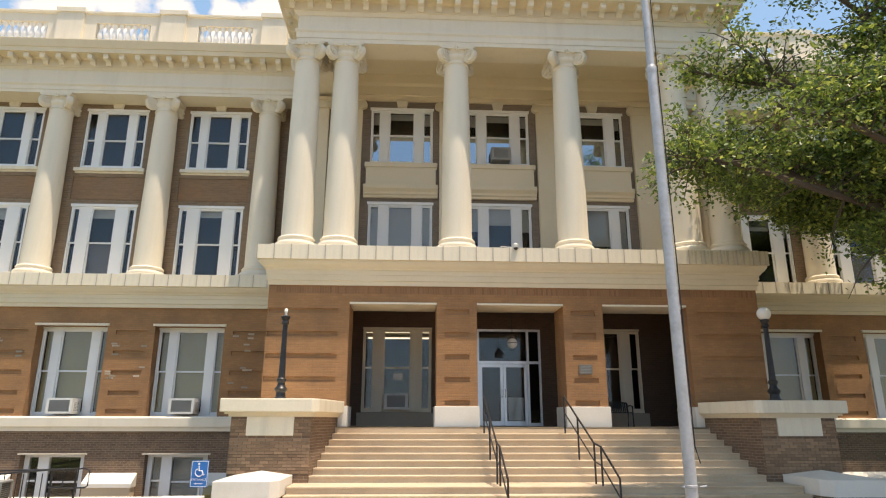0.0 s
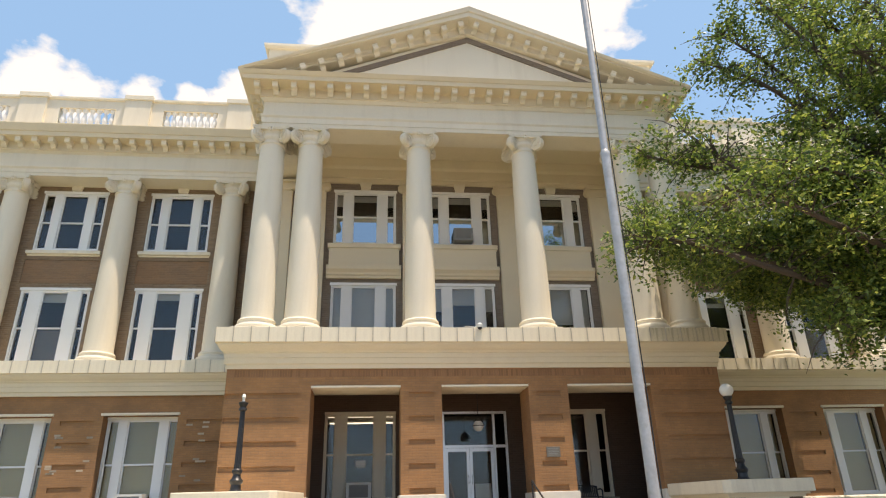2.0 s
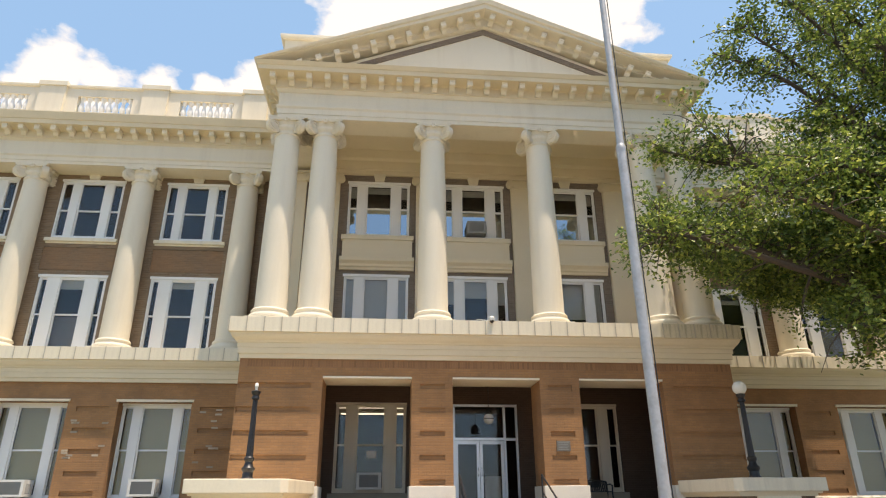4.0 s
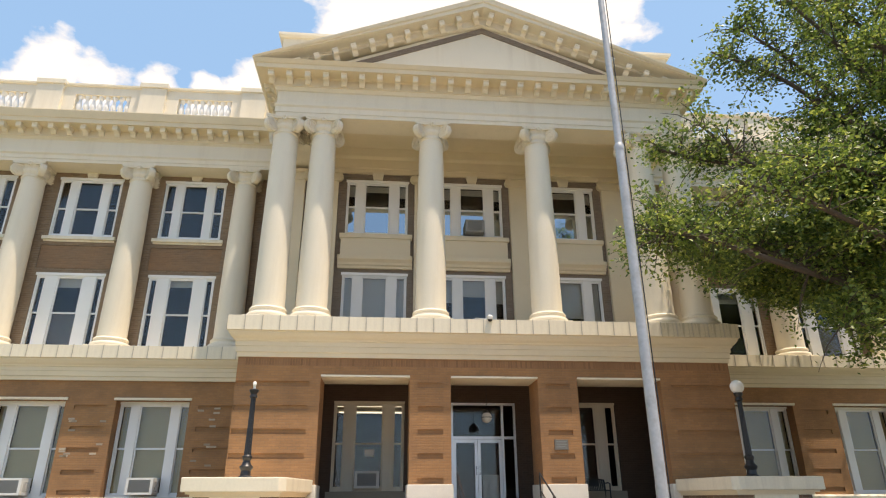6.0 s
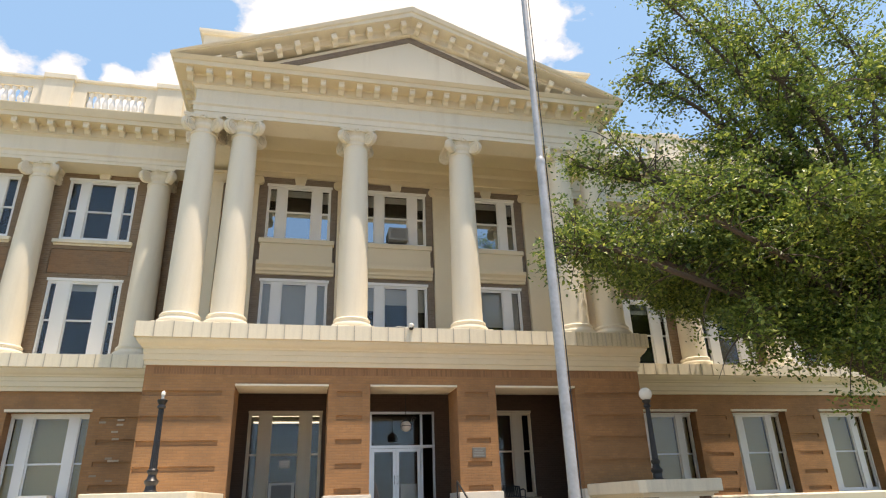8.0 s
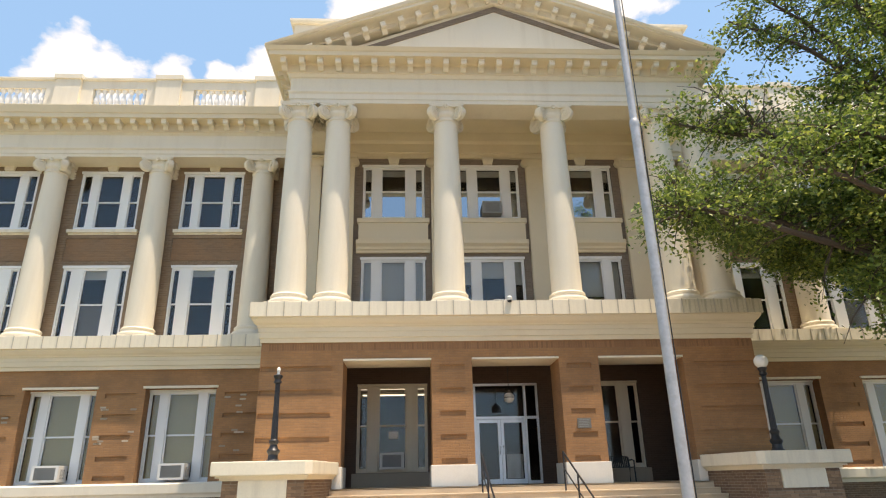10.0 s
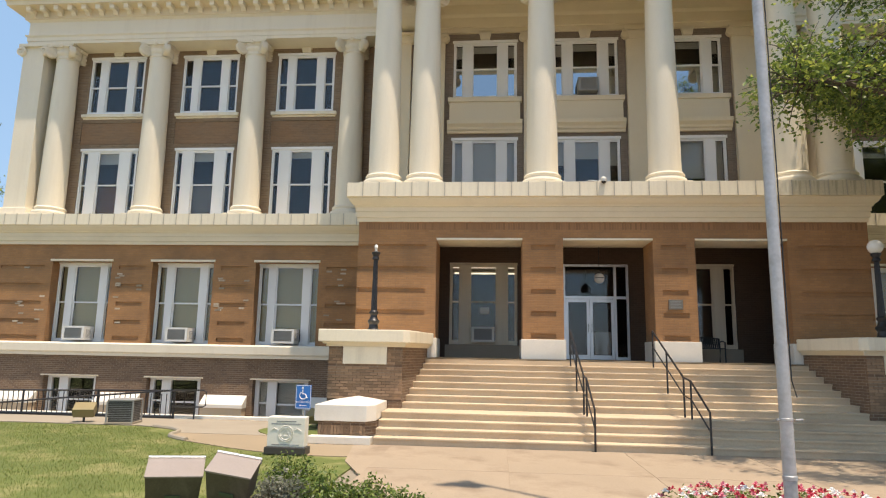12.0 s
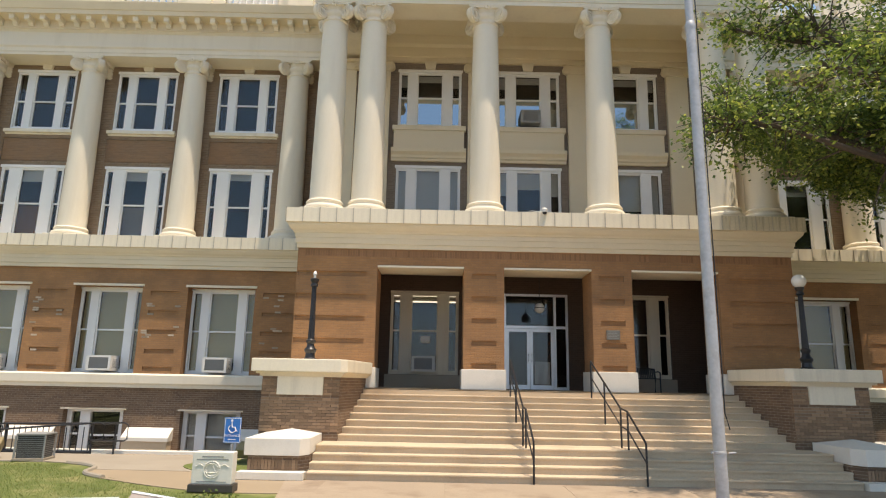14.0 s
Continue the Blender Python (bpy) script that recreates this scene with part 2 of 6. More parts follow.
def holder(name, m=None, label="", category="", group="", kind=""):
    ob = new(name)
    ob.empty_display_size = 0.2
    if m is not None:
        ob.matrix_basis = m
    return tagged(ob, label, category, group, kind)


def B():
    return bmesh.new()


def quad(bm, *pts, mi=0):
    f = bm.faces.new([bm.verts.new(p) for p in pts])
    f.material_index = mi
    return f


def box(bm, x0, x1, y0, y1, z0, z1, bevel=0.0, mi=0):
    v = [bm.verts.new((x, y, z)) for z in (z0, z1) for y in (y0, y1) for x in (x0, x1)]
    faces = [bm.faces.new([v[i] for i in q]) for q in ((0, 2, 3, 1), (4, 5, 7, 6), (0, 1, 5, 4), (2, 6, 7, 3), (0, 4, 6, 2), (1, 3, 7, 5))]
    for f in faces:
        f.material_index = mi
    if bevel:
        edges = list({e for f in faces for e in f.edges})
        bmesh.ops.bevel(bm, geom=edges, offset=bevel, segments=2, affect="EDGES", profile=0.6, material=mi)
    return bm


def slab(bm, poly, z0, z1, bevel=0.0):
    """A plan polygon raised from z0 to z1."""
    lo, hi = [bm.verts.new((x, y, z0)) for x, y in poly], [bm.verts.new((x, y, z1)) for x, y in poly]
    fs = [bm.faces.new(lo[::-1]), bm.faces.new(hi)]
    n = len(poly)
    for i in range(n):
        fs.append(bm.faces.new((lo[i], lo[(i + 1) % n], hi[(i + 1) % n], hi[i])))
    if bevel:
        bmesh.ops.bevel(bm, geom=list({e for f in fs for e in f.edges}), offset=bevel, segments=2, affect="EDGES", profile=0.6)
    return bm


def lathe(bm, profile, n=32, cx=0.0, cy=0.0):
    """Turn (radius, z) points about an upright axis."""
    rings = []
    for r, z in profile:
        rings.append([bm.verts.new((cx + r * math.cos(2 * math.pi * i / n), cy + r * math.sin(2 * math.pi * i / n), z)) for i in range(n)])
    for a, b in zip(rings, rings[1:]):
        for i in range(n):
            bm.faces.new((a[i], a[(i + 1) % n], b[(i + 1) % n], b[i]))
    bm.faces.new(rings[0][::-1])
    bm.faces.new(rings[-1])
    return bm


def tube(bm, pts, r, n=8, r_end=None):
    """A round bar along points."""
    pts = [Vector(p) for p in pts]
    rings = []
    for i, p in enumerate(pts):
        d = (pts[min(i + 1, len(pts) - 1)] - pts[max(i - 1, 0)]).normalized()
        a = d.orthogonal().normalized() if abs(d.z) > 0.99 or not rings else None
        side = d.cross(Vector((0, 0, 1))) if abs(d.z) < 0.99 else Vector((1, 0, 0))
        side.normalize()
        up = side.cross(d).normalized()
        rr = r if r_end is None else r + (r_end - r) * i / max(1, len(pts) - 1)
        rings.append([bm.verts.new(p + rr * (math.cos(2 * math.pi * k / n) * side + math.sin(2 * math.pi * k / n) * up)) for k in range(n)])
    for a, b in zip(rings, rings[1:]):
        for k in range(n):
            bm.faces.new((a[k], a[(k + 1) % n], b[(k + 1) % n], b[k]))
    bm.faces.new(rings[0][::-1])
    bm.faces.new(rings[-1])
    return bm


def sweep(bm, path, profile):
    """A moulding: profile of (outward, z) points, closed round its back, along a plan path whose outside is to its right."""
    pts = [Vector((x, y)) for x, y in path]
    rings = []
    for i, p in enumerate(pts):
        ns = []
        if i > 0:
            d = (p - pts[i - 1]).normalized()
            ns.append(Vector((d.y, -d.x)))
        if i < len(pts) - 1:
            d = (pts[i + 1] - p).normalized()
            ns.append(Vector((d.y, -d.x)))
        m = ns[0] if len(ns) == 1 else (ns[0] + ns[1]) / (1 + ns[0].dot(ns[1]))
        rings.append([bm.verts.new((p.x + m.x * o, p.y + m.y * o, z)) for o, z in profile])
    n = len(profile)
    for a, b in zip(rings, rings[1:]):
        for k in range(n):
            bm.faces.new((a[k], a[(k + 1) % n], b[(k + 1) % n], b[k]))
    bm.faces.new(rings[0])
    bm.faces.new(rings[-1][::-1])
    return bm


def relief(bm, x0, x1, z0, z1, y0, y1, cuts):
    """A wall facing -y from y0 (front) to y1 (back). cuts: (x0, x1, z0, z1, depth); depth None goes through."""
    xs = sorted({x0, x1, *[c for q in cuts for c in q[:2] if x0 < c < x1]})
    zs = sorted({z0, z1, *[c for q in cuts for c in q[2:4] if z0 < c < z1]})
    full = y1 - y0

    def depth(i, k):
        if not (0 <= i < len(xs) - 1 and 0 <= k < len(zs) - 1):
            return full
        cx, cz = (xs[i] + xs[i + 1]) / 2, (zs[k] + zs[k + 1]) / 2
        d = 0.0
        for q in cuts:
            if q[0] < cx < q[1] and q[2] < cz < q[3]:
                d = full if q[4] is None else q[4]
        return d
    for i in range(len(xs) - 1):
        for k in range(len(zs) - 1):
            d = depth(i, k)
            a, b, c, e = xs[i], xs[i + 1], zs[k], zs[k + 1]
            if d < full:
                quad(bm, (a, y0 + d, c), (b, y0 + d, c), (b, y0 + d, e), (a, y0 + d, e))
                quad(bm, (a, y1, c), (a, y1, e), (b, y1, e), (b, y1, c))
            for (di, dk, p, q) in ((-1, 0, (a, c), (a, e)), (1, 0, (b, e), (b, c)), (0, -1, (b, c), (a, c)), (0, 1, (a, e), (b, e))):
                o = depth(i + di, k + dk)
                if o > d:
                    quad(bm, (p[0], y0 + d, p[1]), (q[0], y0 + d, q[1]), (q[0], y0 + o, q[1]), (p[0], y0 + o, p[1]))
    bmesh.ops.remove_doubles(bm, verts=bm.verts, dist=0.0005)
    return bm


XC = 3.16                     # the building's axis of symmetry


def mirror(x):
    return 2 * XC - x


# ---- ground ----
bm = B()
# the sheet leaves out the sunken ramp well beside the west basement
GX, GY = (-900, -30, -4.4, 900), (-900, 18.15, 26.05, 900)
for i in range(3):
    for j in range(3):
        if (i, j) != (1, 1):
            quad(bm, (GX[i], GY[j], -0.05), (GX[i + 1], GY[j], -0.05), (GX[i + 1], GY[j + 1], -0.05), (GX[i], GY[j + 1], -0.05))
bmesh.ops.remove_doubles(bm, verts=bm.verts, dist=0.001)
GRASS = material("lawn_grass", (0.115, 0.145, 0.032), 0.9, 0.4, 0.9, 45, 0.6, stain=(0.33, 0.27, 0.135), stain_amt=0.95, stain_scale=0.9)
# mostly unseen ground, made pale so that it bounces light up to the soffits
BOUNCE_GROUND = material("bounce_worn_concrete", (0.27, 0.23, 0.175), 0.9, 0.15, 0.4, 30, 0.4, stain=(0.20, 0.165, 0.125), stain_amt=0.5)
ground = tagged(part("ground", bm, BOUNCE_GROUND), "worn pale concrete and hard ground reaching the horizon, lightened to bounce light", "ground", kind="structure")
bm = slab(B(), [(-60, 3.0), (-2.85, 3.0), (-2.55, 16.3), (-60, 16.3)], -0.049, -0.02)
tagged(part("lawn", bm, GRASS), "mown green lawn with dry straw-coloured patches", "lawn", kind="structure")
bm = slab(B(), [(12.5, 15.6), (60, 15.6), (60, 22.5), (12.5, 22.5)], -0.049, -0.02)
tagged(part("lawn_east", bm, GRASS), "shaded lawn beside the east wing", "lawn", kind="structure")
bm = B()
slab(bm, [(-2.4, 3.0), (14, 3.0), (14, 15.5), (-2.6, 15.5), (-3.2, 14.0), (-2.9, 12.0), (-2.3, 10.6), (-2.2, 9.2)], -0.04, 0.0)
tagged(part("pavement", bm, CONCRETE), "stained tan concrete forecourt at the foot of the steps", "pavement", kind="structure")


def rounded(poly, n=6):
    """A smooth closed outline through a few plan points."""
    out, k = [], len(poly)
    for i in range(k):
        p0, p1, p2, p3 = (Vector(poly[(i + j) % k]) for j in (-1, 0, 1, 2))
        for s in range(n):
            t = s / n
            q = 0.5 * ((2 * p1) + (p2 - p0) * t + (2 * p0 - 5 * p1 + 4 * p2 - p3) * t * t + (3 * p1 - p0 - 3 * p2 + p3) * t ** 3)
            out.append((q.x, q.y))
    return out


bm = slab(B(), rounded([(-8.0, 15.5), (-7.6, 14.4), (-6.4, 13.55), (-4.8, 12.75), (-3.4, 12.5), (-2.2, 12.8), (-2.3, 14.0), (-3.6, 14.6), (-5.0, 17.0), (-5.6, 18.9), (-7.4, 19.1), (-9.3, 18.9), (-8.6, 17.2)]), -0.04, -0.004)
tagged(part("garden_path", bm, TANPATH), "tan concrete path curving across the lawn", "path", kind="structure")

bm = slab(B(), rounded([(-6.1, 16.0), (-5.3, 14.9), (-4.5, 14.3), (-4.15, 15.2), (-4.5, 17.2), (-5.5, 17.3)]), -0.02, 0.02)
tagged(part("lawn_island", bm, GRASS), "small tongue of lawn between path and pedestal", "lawn", kind="structure")
bm = slab(B(), [(-60, 16.25), (-9.6, 16.3), (-8.7, 16.05), (-8.1, 15.6), (-7.8, 15.1), (-7.0, 15.12), (-5.6, 15.1), (-5.1, 17.0), (-4.4, 17.2), (-4.4, 17.95), (-60, 17.95)], -0.045, 0.004)
tagged(part("pavement_basement", bm, PALECRETE), "pale grey concrete apron beside the basement wall", "pavement", kind="structure")
forecourt = bpy.data.objects["pavement"]
PANEL = None
for i in range(6):
    for j in range(4):
        if PANEL is None:
            ob = part("panel", box(B(), 0.006, 2.494, 0.006, 2.694, -0.01, 0.006), CONCRETE, forecourt)
            PANEL = ob.data
            ob.location = (-2.35 + 2.5 * i, 3.27 + 2.7 * j, 0)
        else:
            share("panel", PANEL, pose(-2.35 + 2.5 * i, 3.27 + 2.7 * j, 0), forecourt)

# ---- building: main levels ----
POD_Y, POD_HALF = 18.35, 7.42     # podium wall, half its width
BACK_Y = 22.10                                     # rear wall of the porch and of the portico
WING_Y, WING_UP = 22.60, 23.50  # wing: ground-floor wall, upper wall
FLOOR, LEDGE_Z, ARCH_Z = 1.90, 7.04, 14.18         # porch floor, ledge top, foot of the portico's entablature
ARCH_W = 14.33                                     # foot of the wings' entablature
WEST = -19.75
SPAN = 4.06
WIN_X = [-7.90 - SPAN * i for i in range(3)]
COL_X = [-5.83 - SPAN * i for i in range(4)]


def east_bay(x):
    """The bays of the east wing stand a little closer to the podium than those of the west wing."""
    return mirror(x) - 0.36


def band_cuts(x0, x1, zs, h=0.15, d=0.05):
    return [(x0, x1, z - h / 2, z + h / 2, d) for z in zs]


# podium wall with three openings and recessed courses
OPEN = [(-1.88, 0.68), (1.87, 4.45), (5.64, 8.20)]
BAND_Z = [5.17, 4.50, 3.86, 3.21, 2.57]
cuts = [(a, b, FLOOR, 5.40, None) for a, b in OPEN]
PL, PR = XC - POD_HALF, XC + POD_HALF - 0.16
cuts += band_cuts(PL + 0.02, OPEN[0][0] - 0.32, BAND_Z) + band_cuts(OPEN[2][1] + 0.32, PR - 0.02, BAND_Z)
cuts += band_cuts(0.92, 1.64, BAND_Z) + band_cuts(4.69, 5.40, BAND_Z)
bm = relief(B(), PL, PR, 0.0, 5.95, POD_Y, POD_Y + 1.2, cuts)
wall_podium = tagged(part("wall_podium", bm, BRICK_LOW), "orange-brown brick podium wall with recessed courses", "wall", kind="structure")
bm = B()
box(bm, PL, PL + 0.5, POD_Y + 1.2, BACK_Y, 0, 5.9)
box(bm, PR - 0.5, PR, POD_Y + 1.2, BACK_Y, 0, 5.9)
tagged(part("wall_porch_side", bm, BRICK_PORCH_SHADE), "brick side walls of the entrance porch, coloured dark for its shade", "wall", kind="structure")
bm = B()
for a, b in OPEN:
    box(bm, a + 0.002, b - 0.002, POD_Y - 0.03, POD_Y + 1.19, 5.385, 5.44)
tagged(part("lintel", bm, CREAM), "cream painted soffit slabs over the porch openings", "lintel", kind="structure")
bm = B()
for a, b in ((OPEN[0][1], OPEN[1][0]), (OPEN[1][1], OPEN[2][0])):
    box(bm, a - 0.05, b + 0.05, POD_Y - 0.06, POD_Y + 1.23, FLOOR, 2.47, 0.015)
for a, b in ((PL + 2.02, OPEN[0][0] + 0.05), (OPEN[2][1] - 0.05, PR - 2.02)):
    box(bm, a, b, POD_Y - 0.06, POD_Y + 1.23, FLOOR, 2.47, 0.015)
tagged(part("pier_base", bm, LIMESTONE), "cream stone blocks at the feet of the brick piers", "pier base", kind="structure")
bm = box(B(), PL + 0.4, PR - 0.4, POD_Y - 0.25, BACK_Y, FLOOR - 0.2, FLOOR)
tagged(part("floor_porch", bm, STEP), "tan concrete porch floor", "floor", kind="structure")
bm = box(B(), PL + 0.4, PR - 0.4, POD_Y + 1.2, BACK_Y, 5.80, 5.88)
tagged(part("ceiling_porch", bm, CREAM), "plain cream porch ceiling", "ceiling", kind="structure")

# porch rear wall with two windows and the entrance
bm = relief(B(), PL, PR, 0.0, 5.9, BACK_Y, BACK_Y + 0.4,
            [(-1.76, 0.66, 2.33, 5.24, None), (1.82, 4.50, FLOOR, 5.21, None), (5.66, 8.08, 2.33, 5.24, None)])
tagged(part("wall_porch_back", bm, BRICK_PORCH_SHADE), "brick rear wall of the porch, coloured dark for its shade", "wall", kind="structure")
bm = B()
box(bm, -1.88, 0.77, BACK_Y - 0.06, BACK_Y, FLOOR, 2.33)
box(bm, 5.55, 8.20, BACK_Y - 0.06, BACK_Y, FLOOR, 2.33)
tagged(part("trim_porch_apron", bm, APRON), "painted aprons below the porch windows", "trim", kind="structure")

# ledge cornice round the podium and along the wings
LEDGE_OUT = 0.36
LEDGE_PROFILE = [(-0.5, 0.0), (LEDGE_OUT, 0.0), (LEDGE_OUT, -0.40), (0.31, -0.41), (0.30, -0.47), (0.24, -0.56), (0.17, -0.62), (0.16, -0.66), (0.12, -0.68), (0.12, -0.80), (0.095, -0.81), (0.095, -0.97), (0.05, -0.99), (0.05, -1.11), (-0.5, -1.11)]


def ledge(name, path, z, label):
    bm = sweep(B(), path, [(o, z + h) for o, h in LEDGE_PROFILE])
    return tagged(part(name, bm, CREAM_DARK), label, "cornice", kind="structure")


LX, RX = PL + 0.02, PR - 0.02
POD_PATH = [(LX, BACK_Y + 0.6), (LX, POD_Y), (RX, POD_Y), (RX, BACK_Y + 0.6)]
ledge_podium = ledge("cornice_podium", POD_PATH, LEDGE_Z, "cream moulded ledge cornice over the podium")
ledge_west = ledge("cornice_ledge_west", [(WEST, WING_Y + 6), (WEST, WING_Y - 0.04), (LX, WING_Y - 0.04)], LEDGE_Z - 0.01, "cream moulded ledge cornice along the wing")
ledge_east = ledge("cornice_ledge_east", [(RX, WING_Y - 0.04), (mirror(WEST), WING_Y - 0.04), (mirror(WEST), WING_Y + 6)], LEDGE_Z - 0.01, "cream moulded ledge cornice along the wing")


SEAM = material("grey_seam_sealant", (0.46, 0.41, 0.33), 0.7, 0.15, 2, 30, 0.1)
LEDGE_MOSS = material("mossy_ledge_paint", (0.60, 0.53, 0.38), 0.7, 0.15, 1.5, 20, 0.15, stain=(0.20, 0.17, 0.10), stain_amt=0.8, stain_scale=1.2, streak=True)


def flashing(parent, x0, x1, y, z, step=0.50, mossy=0):
    """Metal cover sheets on the ledge's face, with upright seams."""
    n = round((x1 - x0) / step)
    w = (x1 - x0) / n
    bm = box(B(), 0.006, w - 0.006, -0.012, 0.75, 0.0, 0.025)
    box(bm, 0.006, w - 0.006, -0.012, 0.002, -0.40, 0.0)
    box(bm, -0.012, 0.012, -0.024, 0.0, -0.40, 0.04, mi=1)
    first = part("cover_sheet", bm, [LEDGE, SEAM], parent)
    first.matrix_basis = pose(x0, y, z)
    worn = first.data.copy()
    worn.materials[0] = LEDGE_MOSS
    for i in range(1, n):
        share("cover_sheet", worn if i >= n - mossy else first.data, pose(x0 + i * w, y, z), parent)


flashing(ledge_podium, LX - LEDGE_OUT, RX + LEDGE_OUT, POD_Y - LEDGE_OUT, LEDGE_Z + 0.004, mossy=5)
flashing(ledge_west, WEST - LEDGE_OUT, LX, WING_Y - 0.04 - LEDGE_OUT, LEDGE_Z - 0.006)
flashing(ledge_east, RX, mirror(WEST) + LEDGE_OUT, WING_Y - 0.04 - LEDGE_OUT, LEDGE_Z - 0.006)
bm = box(B(), PL, PR, POD_Y, BACK_Y + 0.4, 5.952, LEDGE_Z - 0.02)
tagged(part("floor_portico", bm, STEP), "concrete deck of the portico over the podium", "floor", kind="structure")

# wings: ground floor, upper walls
G_BANDS = [5.04, 4.34, 3.66, 2.97, 2.36]


def wing(sign, tag):
    fx = (lambda x: x) if sign > 0 else east_bay

    def rng(a, b):
        a, b = fx(a), fx(b)
        return (min(a, b), max(a, b))
    cuts, ups = [], []
    for i, cx in enumerate(WIN_X):
        cuts.append((*rng(cx - 1.21, cx + 1.21), 2.19, 5.27, None))
        cuts.append((*rng(cx - 1.04, cx + 1.04), -0.52, 0.94, None))
        ups.append((*rng(cx - 1.2, cx + 1.2), 11.54, 14.10, None))
        ups.append((*rng(cx - 1.23, cx + 1.23), LEDGE_Z + 0.02, 10.07, None))
        ups.append((*rng(cx - 1.35, cx + 1.35), 10.27, 11.22, 0.04))
    edges = [(WEST + 0.1, WIN_X[2] - 1.21)] + [(WIN_X[i + 1] + 1.21, WIN_X[i] - 1.21) for i in (1, 0)] + [(WIN_X[0] + 1.21, PL - 0.1)]
    for a, b in edges:
        m, h = (a + b) / 2, 0.52 if b - a < 1.8 else (b - a) / 2 - 0.3
        cuts += band_cuts(*rng(m - h, m + h), G_BANDS)
    x0, x1 = (WEST, PL) if sign > 0 else (mirror(PL), mirror(WEST))
    bm = relief(B(), x0, x1, -0.66, 1.72, WING_Y + 0.02, WING_Y + 0.6, cuts)
    tagged(part("wall_%s_basement" % tag, bm, BRICK_BASE), "dark brown brick basement wall of the wing", "wall", kind="structure")
    bm = relief(B(), x0, x1, 1.72, 5.95, WING_Y, WING_Y + 0.6, cuts)
    w = tagged(part("wall_%s_ground" % tag, bm, BRICK_LOW), "orange-brown brick ground-floor wall of the wing with recessed courses", "wall", kind="structure")
    bm = relief(B(), x0, x1, 5.9, ARCH_W + 0.1, WING_UP, WING_UP + 0.4, ups)
    upper = tagged(part("wall_%s_upper" % tag, bm, BRICK_UP), "grey-brown brick upper wall of the wing between columns", "wall", kind="structure")
    for cx in WIN_X:
        p, q = rng(cx - 1.33, cx + 1.33)
        part("brick_panel", box(B(), p, q, WING_UP + 0.022, WING_UP + 0.05, 10.29, 11.20), BRICK_PANEL, upper, "rust-stained brick panel between the storeys")
    bm = box(B(), x0, x1, WING_Y + 0.6, WING_UP + 0.4, 5.9, LEDGE_Z - 0.03)
    box(bm, x0, x1, WING_Y, WING_Y + 0.6, 5.952, LEDGE_Z - 0.03)
    tagged(part("floor_%s_ledge" % tag, bm, LEDGE), "top of the wing's ledge under the columns", "ledge", kind="structure")
    # water table with its sloping top
    bm = sweep(B(), [(x0 - (0.0 if sign > 0 else 0), WING_Y), (x1, WING_Y)], [(-0.3, 2.19), (0.10, 2.19), (0.16, 2.13), (0.16, 1.86), (0.10, 1.80), (0.08, 1.70), (-0.3, 1.70)])
    tagged(part("trim_%s_water_table" % tag, bm, CREAM), "cream painted stone band below the ground-floor windows", "trim", kind="structure")
    # stone blocks between basement windows
    bm, buff = B(), B()
    for a, b in edges[:3] + [(WIN_X[0] + 1.04, PL)]:
        p, q = rng(a + (0.02 if a != WEST + 0.1 else 0), b - 0.02)
        slab(buff, [(p + 0.03, WING_Y - 0.34), (q - 0.03, WING_Y - 0.34), (q - 0.03, WING_Y + 0.019), (p + 0.03, WING_Y + 0.019)], -0.6, -0.06)
        sweep(bm, [(p, WING_Y + 0.02), (q, WING_Y + 0.02)], [(0.0, -0.059), (0.40, -0.059), (0.40, 0.06), (0.38, 0.08), (0.0, 0.37)])
    tagged(part("trim_%s_stone" % tag, bm, LIMESTONE), "white sloping stone caps along the foot of the basement wall", "trim", kind="structure")
    tagged(part("trim_%s_plinth" % tag, buff, STEP), "tan plinth blocks under the sloping stone caps", "trim", kind="structure")
    bm = B()
    for cx in WIN_X:
        p, q = rng(cx - 1.27, cx + 1.27)
        sweep(bm, [(p, WING_Y), (q, WING_Y)], [(-0.1, 5.27), (0.05, 5.27), (0.07, 5.33), (0.07, 5.35), (-0.1, 5.36)])
        p, q = rng(cx - 1.12, cx + 1.12)
        sweep(bm, [(p, WING_Y), (q, WING_Y)], [(-0.1, 0.94), (0.05, 0.94), (0.06, 0.985), (-0.1, 0.99)])
    tagged(part("trim_%s_hood" % tag, bm, CREAM), "thin cream heads over the wing windows", "trim", kind="structure")
    # end wall and rear
    ex = WEST if sign > 0 else mirror(WEST)
    bm = box(B(), min(ex, ex + 0.4 * sign), max(ex, ex + 0.4 * sign), WING_UP + 0.4, 40, -0.3, ARCH_W + 0.1)
    tagged(part("wall_%s_end" % tag, bm, BRICK_UP), "brick end wall of the wing", "wall", kind="structure")


wing(1, "west")
wing(-1, "east")

# portico rear wall
bm = relief(B(), PL, PR, LEDGE_Z - 0.02, 15.3, BACK_Y, BACK_Y + 0.4,
            [(x - 1.2, x + 1.2, a, b, None) for x in (XC - 3.71, XC, XC + 3.71) for a, b in ((7.2, 9.87), (11.42, 13.72))])
tagged(part("wall_portico_back", bm, BRICK_GREY), "grey-brown brick rear wall of the portico", "wall", kind="structure")
bm = B()
box(bm, PL, PL + 0.4, BACK_Y + 0.4, 24.0, 5.9, 15.3)
box(bm, PR - 0.4, PR, BACK_Y + 0.4, 24.0, 5.9, 15.3)
tagged(part("wall_portico_side", bm, BRICK_UP), "brick return walls beside the portico", "wall", kind="structure")
